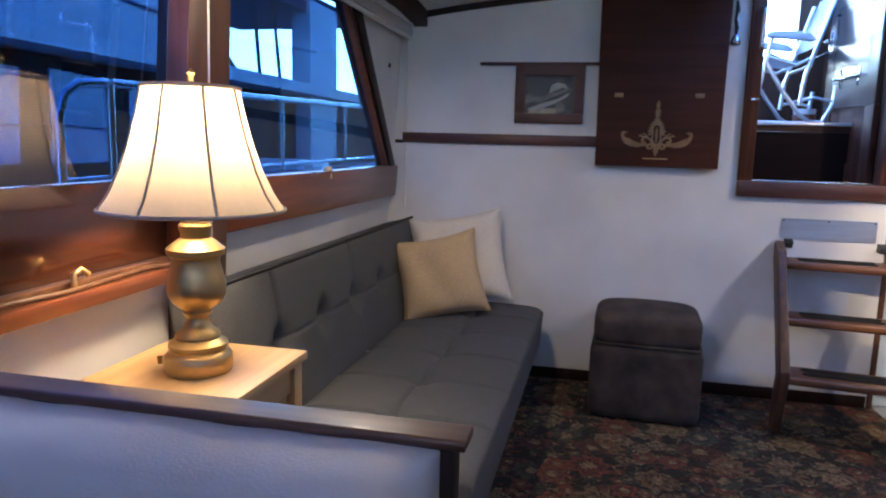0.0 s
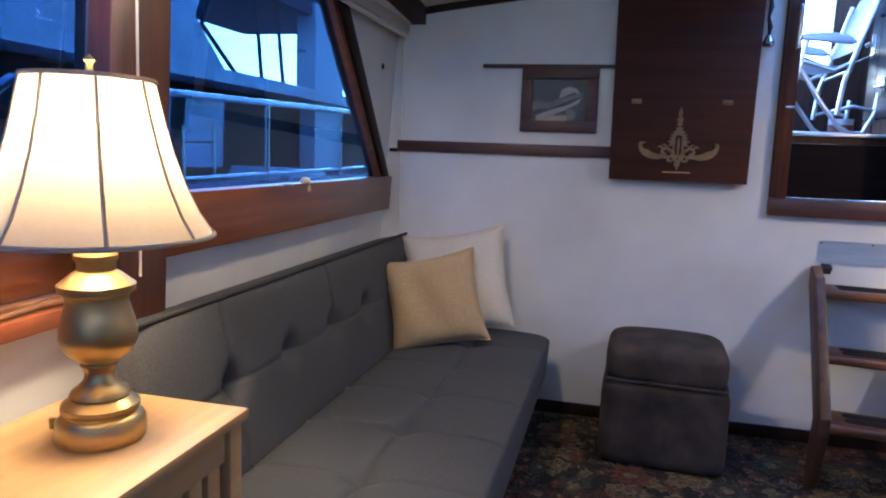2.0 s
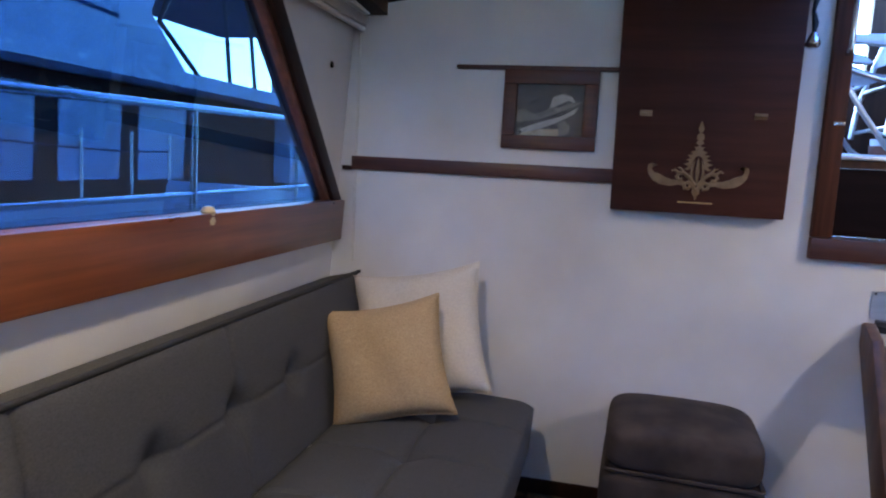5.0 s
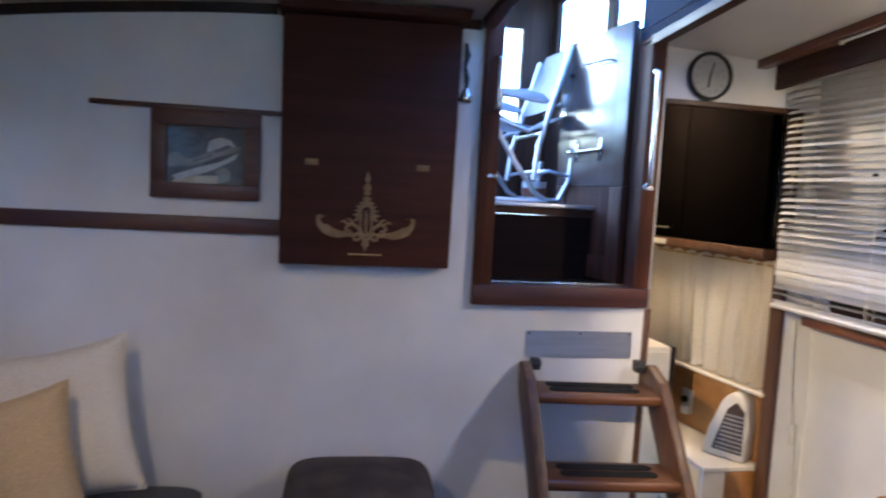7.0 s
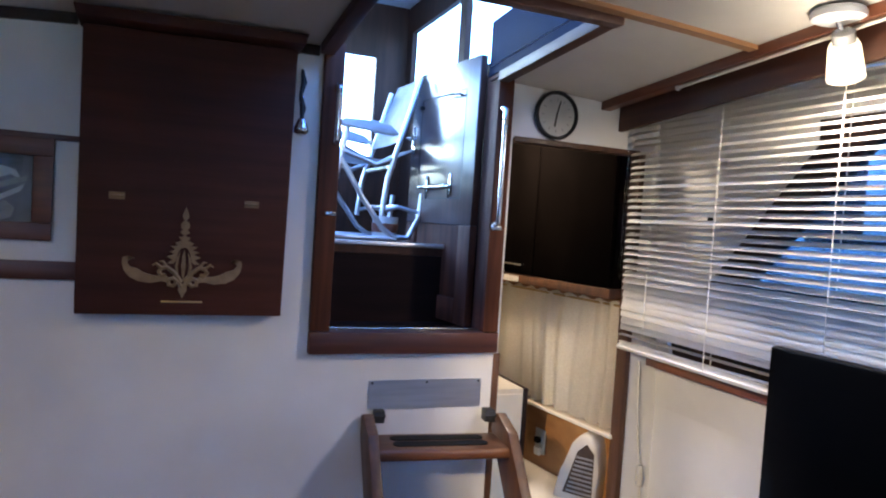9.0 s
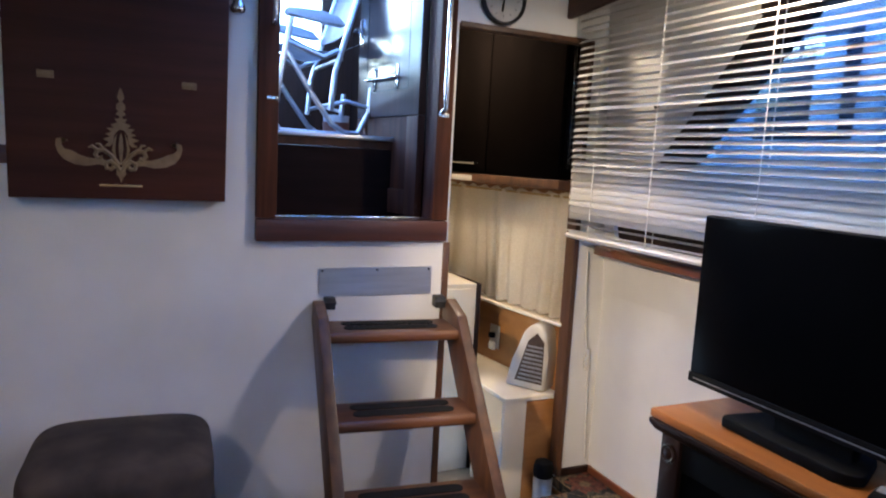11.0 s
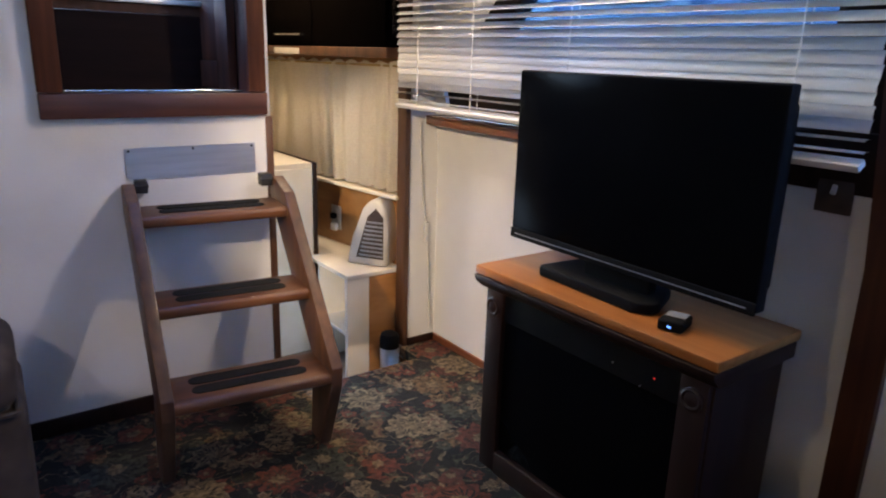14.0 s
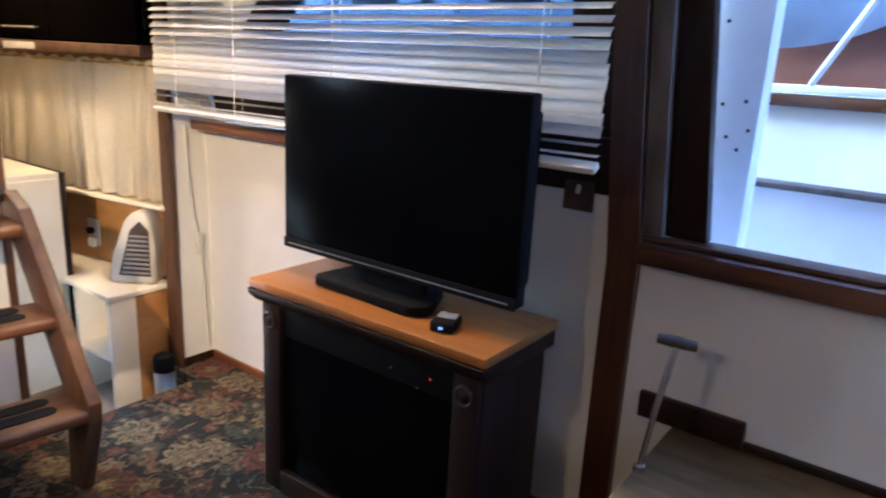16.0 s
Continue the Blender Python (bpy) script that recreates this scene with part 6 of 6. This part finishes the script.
nb("hull", HULL_BROWN, [(-4, -0.95), (21, -0.95), (22, 0.80), (-4, 0.62)], -5.2, -3.0, "varnished brown hull")
nb("deck_edge", GELCOAT, [(-4, 0.63), (22, 0.81), (22, 0.93), (-4, 0.75)], -5.25, -2.92, "white deck edge")
cabin = nb("deckhouse", COCKPIT_WOOD, [(-4, 0.76), (20.0, 0.94), (19.6, 1.72), (-4, 1.70)], -4.9, -3.35, "brown deckhouse side")
for y0 in (1.2, 2.1, 3.0, 3.9, 4.75, 5.6):
    bm = bmesh.new()
    prism(bm, [(y0 - 5.0, 1.95 + 1.0 - 1.0), (y0 - 5.0 + 0.62, 1.96), (y0 - 5.0 + 0.66, 2.60), (y0 - 5.0 + 0.02, 2.62)], lambda q, s: (-3.35 + 3.1 + 0.012 * s, q[0], q[1]))
    part("window", bm, BOAT_PANE, cabin, "pale window pane", 0)
roof = nb("upper_deck", GELCOAT, [(-4, 1.71), (20.0, 1.73), (20.1, 1.86), (-4, 1.82)], -5.0, -2.95, "white overhanging deck")
nb("flybridge_side", GELCOAT, [(-4, 1.83), (6.1, 1.86), (5.55, 2.28), (5.9, 2.9), (-4, 3.4)], -3.4, -3.2, "white flybridge side", None, 0.02)
nb("stripe", CANVAS_BLUE, [(-1.0, 2.45), (5.2, 2.16), (5.2, 2.185), (-1.0, 2.50)], -3.192, -3.185, "thin dark trim line")
for a, b in (((6.35, 1.86), (5.75, 2.25)), ((5.75, 2.25), (6.05, 2.75)), ((7.35, 1.86), (7.15, 2.9)), ((6.85, 1.88), (6.70, 2.9)), ((8.4, 1.86), (8.2, 2.9))):
    part_tube("enclosure_pole", BLACK_METAL, NB, [(-3.25 + 3.1, a[0] - 5, a[1] + 1), (-3.25 + 3.1, b[0] - 5, b[1] + 1)], 0.022, "dark enclosure pole")
nb("enclosure_top", CANVAS_BLUE, [(5.6, 2.72), (9.4, 2.78), (9.4, 3.0), (5.6, 2.96)], -4.9, -3.2, "navy canvas top")
nb("aft_post", GELCOAT, [(8.0, 0.9), (8.9, 0.9), (8.9, 2.9), (8.0, 2.9)], -3.4, -3.15, "grey corner post")
for y in (4.55, 5.05, 5.5):
    part_tube("stanchion", CHROME, NB, [(-2.98 + 3.1, y - 5, 1.72), (-2.98 + 3.1, y - 5, 2.32)], 0.014)
part_tube("lifeline", CANVAS_BLUE, NB, [(-2.98 + 3.1, y - 5, 2.20 + 0.02 * math.sin(y * 2.2)) for y in (2.5, 3.0, 3.5, 4.0, 4.5, 5.0, 5.5)], 0.008, "slack dark line")
bx = thing("dock_box", (-1.62, 4.05, 0.0), "white dock box on the pontoon", "box")
bm = bmesh.new()
prism(bm, [(-0.34, 0.62), (0.34, 0.62), (0.30, 1.02), (-0.24, 1.05)], lambda q, s: (-0.2 + 0.4 * s, q[0], q[1]), 0.02)
part("body", bm, GELCOAT, bx)
part_box("stand", BLACK_METAL, bx, -0.15, 0.15, -0.25, 0.25, -0.55, 0.60, 0.01)
bm = bmesh.new()
box(bm, -2.3, -1.0, -3.0, 11.0, -0.62, -0.55)
structure("pontoon", bm, PLYWOOD, "grey planked floating pontoon", "pontoon")
bm = bmesh.new()
box(bm, -0.95, -0.67, -1.7, 5.0, 0.70, 0.74)
structure("side_deck_port", bm, GELCOAT, "white side deck outside the port windows", "deck")
sr = thing("side_rail", (-1.18, 2.5, 0.72), "bent stainless side rail with posts outside the port windows", "rail")
top = [(0, -0.96, -0.02), (0, -0.955, 0.50), (0, -0.93, 0.565), (0, -0.87, 0.605), (0, -0.72, 0.618), (0, -0.3, 0.63), (0, 0.6, 0.655), (0, 2.4, 0.70)]
part_tube("top_rail", CHROME, sr, top, 0.016, "", 12)
for y in (-0.72, 0.58, 1.5):
    part_tube("post", CHROME, sr, [(0, y, -0.02), (0, y, 0.645 + 0.018 * y)], 0.014)
part_tube("mid_rail", CHROME, sr, [(0, -0.955, 0.30), (0, 0.6, 0.32), (0, 2.4, 0.34)], 0.009)
part_box("deck_plank", GELCOAT, sr, -0.05, 0.05, -1.6, 2.5, -0.06, -0.02, 0.004)
part_box("support", GELCOAT, sr, -0.04, 0.22, -1.6, 2.5, -0.12, -0.065, 0.004)

# ---- outside, starboard ----
bm = bmesh.new()
box(bm, 2.47, 3.02, -1.7, 3.4, 0.66, 0.70)
box(bm, 2.98, 3.02, -1.7, 3.4, 0.70, 0.895)
structure("side_deck_starboard", bm, DECK_PAINT, "white side deck and bulwark outside the window", "deck")
bm = bmesh.new()
box(bm, 2.96, 3.04, -1.7, 3.4, 0.897, 0.914, 0.005)
structure("trim_bulwark", bm, TRACK_WORN, "dark rail along the bulwark", "rail")
pp = thing("deck_post", (2.80, 1.362, 0.70), "white-painted worn deck post outside the window", "post")
part_box("post", DECK_PAINT, pp, -0.045, 0.045, -0.050, 0.080, 0.0, 1.3, 0.004)
for y, z in ((0.05, 0.30), (0.020, 0.34), (-0.01, 0.31), (-0.03, 0.36), (0.04, 0.42), (-0.015, 0.43), (0.055, 0.62)):
    bm = bmesh.new()
    close_ends(bm, lathe(bm, [(0.005, 0.0), (0.004, 0.002)], 10))
    part("screw", bm, BLACK_METAL, pp, "rusty screw head", m=pose(-0.0455, y, z, 0, -90, 0))
N2 = thing("red_boat", (3.9, 1.0, -1.0), "oxide-red wooden boat moored close by", "boat")
def n2(name, mt, x0, x1, y0, y1, z0, z1, label="", bev=0.004):
    return part_box(name, mt, N2, x0 - 3.9, x1 - 3.9, y0 - 1.0, y1 - 1.0, z0 + 1.0, z1 + 1.0, bev, label)
n2("topside", DECK_PAINT, 3.30, 5.5, -6, 7, -0.9, 1.11, "pale painted topside")
n2("rubbing_strake", HULL_BROWN, 3.26, 3.32, -6, 7, 1.111, 1.150, "brown rubbing strake")
n2("rail_board", DECK_PAINT, 3.28, 3.40, -6, 7, 1.151, 1.175, "pale rail board")
n2("cabin_side", HULL_RED, 3.45, 5.2, -6, 1.75, 1.176, 2.05, "oxide-red cabin side")
n2("aft_cabin_side", DECK_PAINT, 3.47, 5.2, 1.752, 7, 1.176, 2.05, "white aft cabin side")
for y in (1.95, 2.75, 3.55, 4.5, 5.5):
    n2("cabin_post", DECK_PAINT, 3.425, 3.468, y, y + 0.05, 1.176, 2.05, "white cabin post")
n2("cabin_roof", GELCOAT, 3.38, 5.3, -6.1, 7.1, 2.051, 2.12, "white cabin roof")
for y in (2.1, 2.9, 3.75, 4.7):
    n2("cabin_window", DARK_PANE, 3.462, 3.4725, y, y + 0.5, 1.42, 1.88, "dark cabin window", 0.001)
    n2("curtain", DECK_PAINT, 3.455, 3.4615, y + 0.06, y + 0.2, 1.44, 1.86, "pale curtain behind the window", 0.001)
dg = thing("dinghy", (3.36, 1.29, 1.385), "upturned pale blue dinghy lashed on the rail", "dinghy")
bm = bmesh.new()
def hullf(u, v):
    a = math.pi * (v - 0.5)
    r = 0.15 * math.sin(math.pi * (0.04 + 0.92 * u)) ** 0.6
    return (0.03 - 0.08 * math.cos(a) * math.sin(math.pi * u), 0.55 - 0.75 * u, 0.05 + r * math.sin(a))
sheet(bm, 24, 12, hullf)
bmesh.ops.solidify(bm, geom=bm.faces[:], thickness=0.01)
part("shell", bm, DINGHY_BLUE, dg, "pale blue moulded shell", 70)
bo = thing("boat_hook", (3.23, 1.29, 1.176), "white boat-hook pole leaning on the rail", "pole")
part_tube("pole", CORD_WHITE, bo, [(0.0, 0.0, 0.0), (-0.02, -0.16, 0.30), (-0.04, -0.32, 0.60)], 0.010)
for x, lab in ((-14, "far shore line with low trees beyond the moorings"),):
    bm = bmesh.new()
    for i in range(60):
        y = -60 + i * 2.4
        h = 1.5 + 1.8 * noise.noise(Vector((y * 0.21, 0, 0))) + 0.8 * noise.noise(Vector((y * 0.9, 3, 0)))
        box(bm, -62, -60, y, y + 2.4, -1.0, max(0.3, h))
    structure("backdrop_shore", bm, CANVAS_BLUE, lab, "shore", 0)
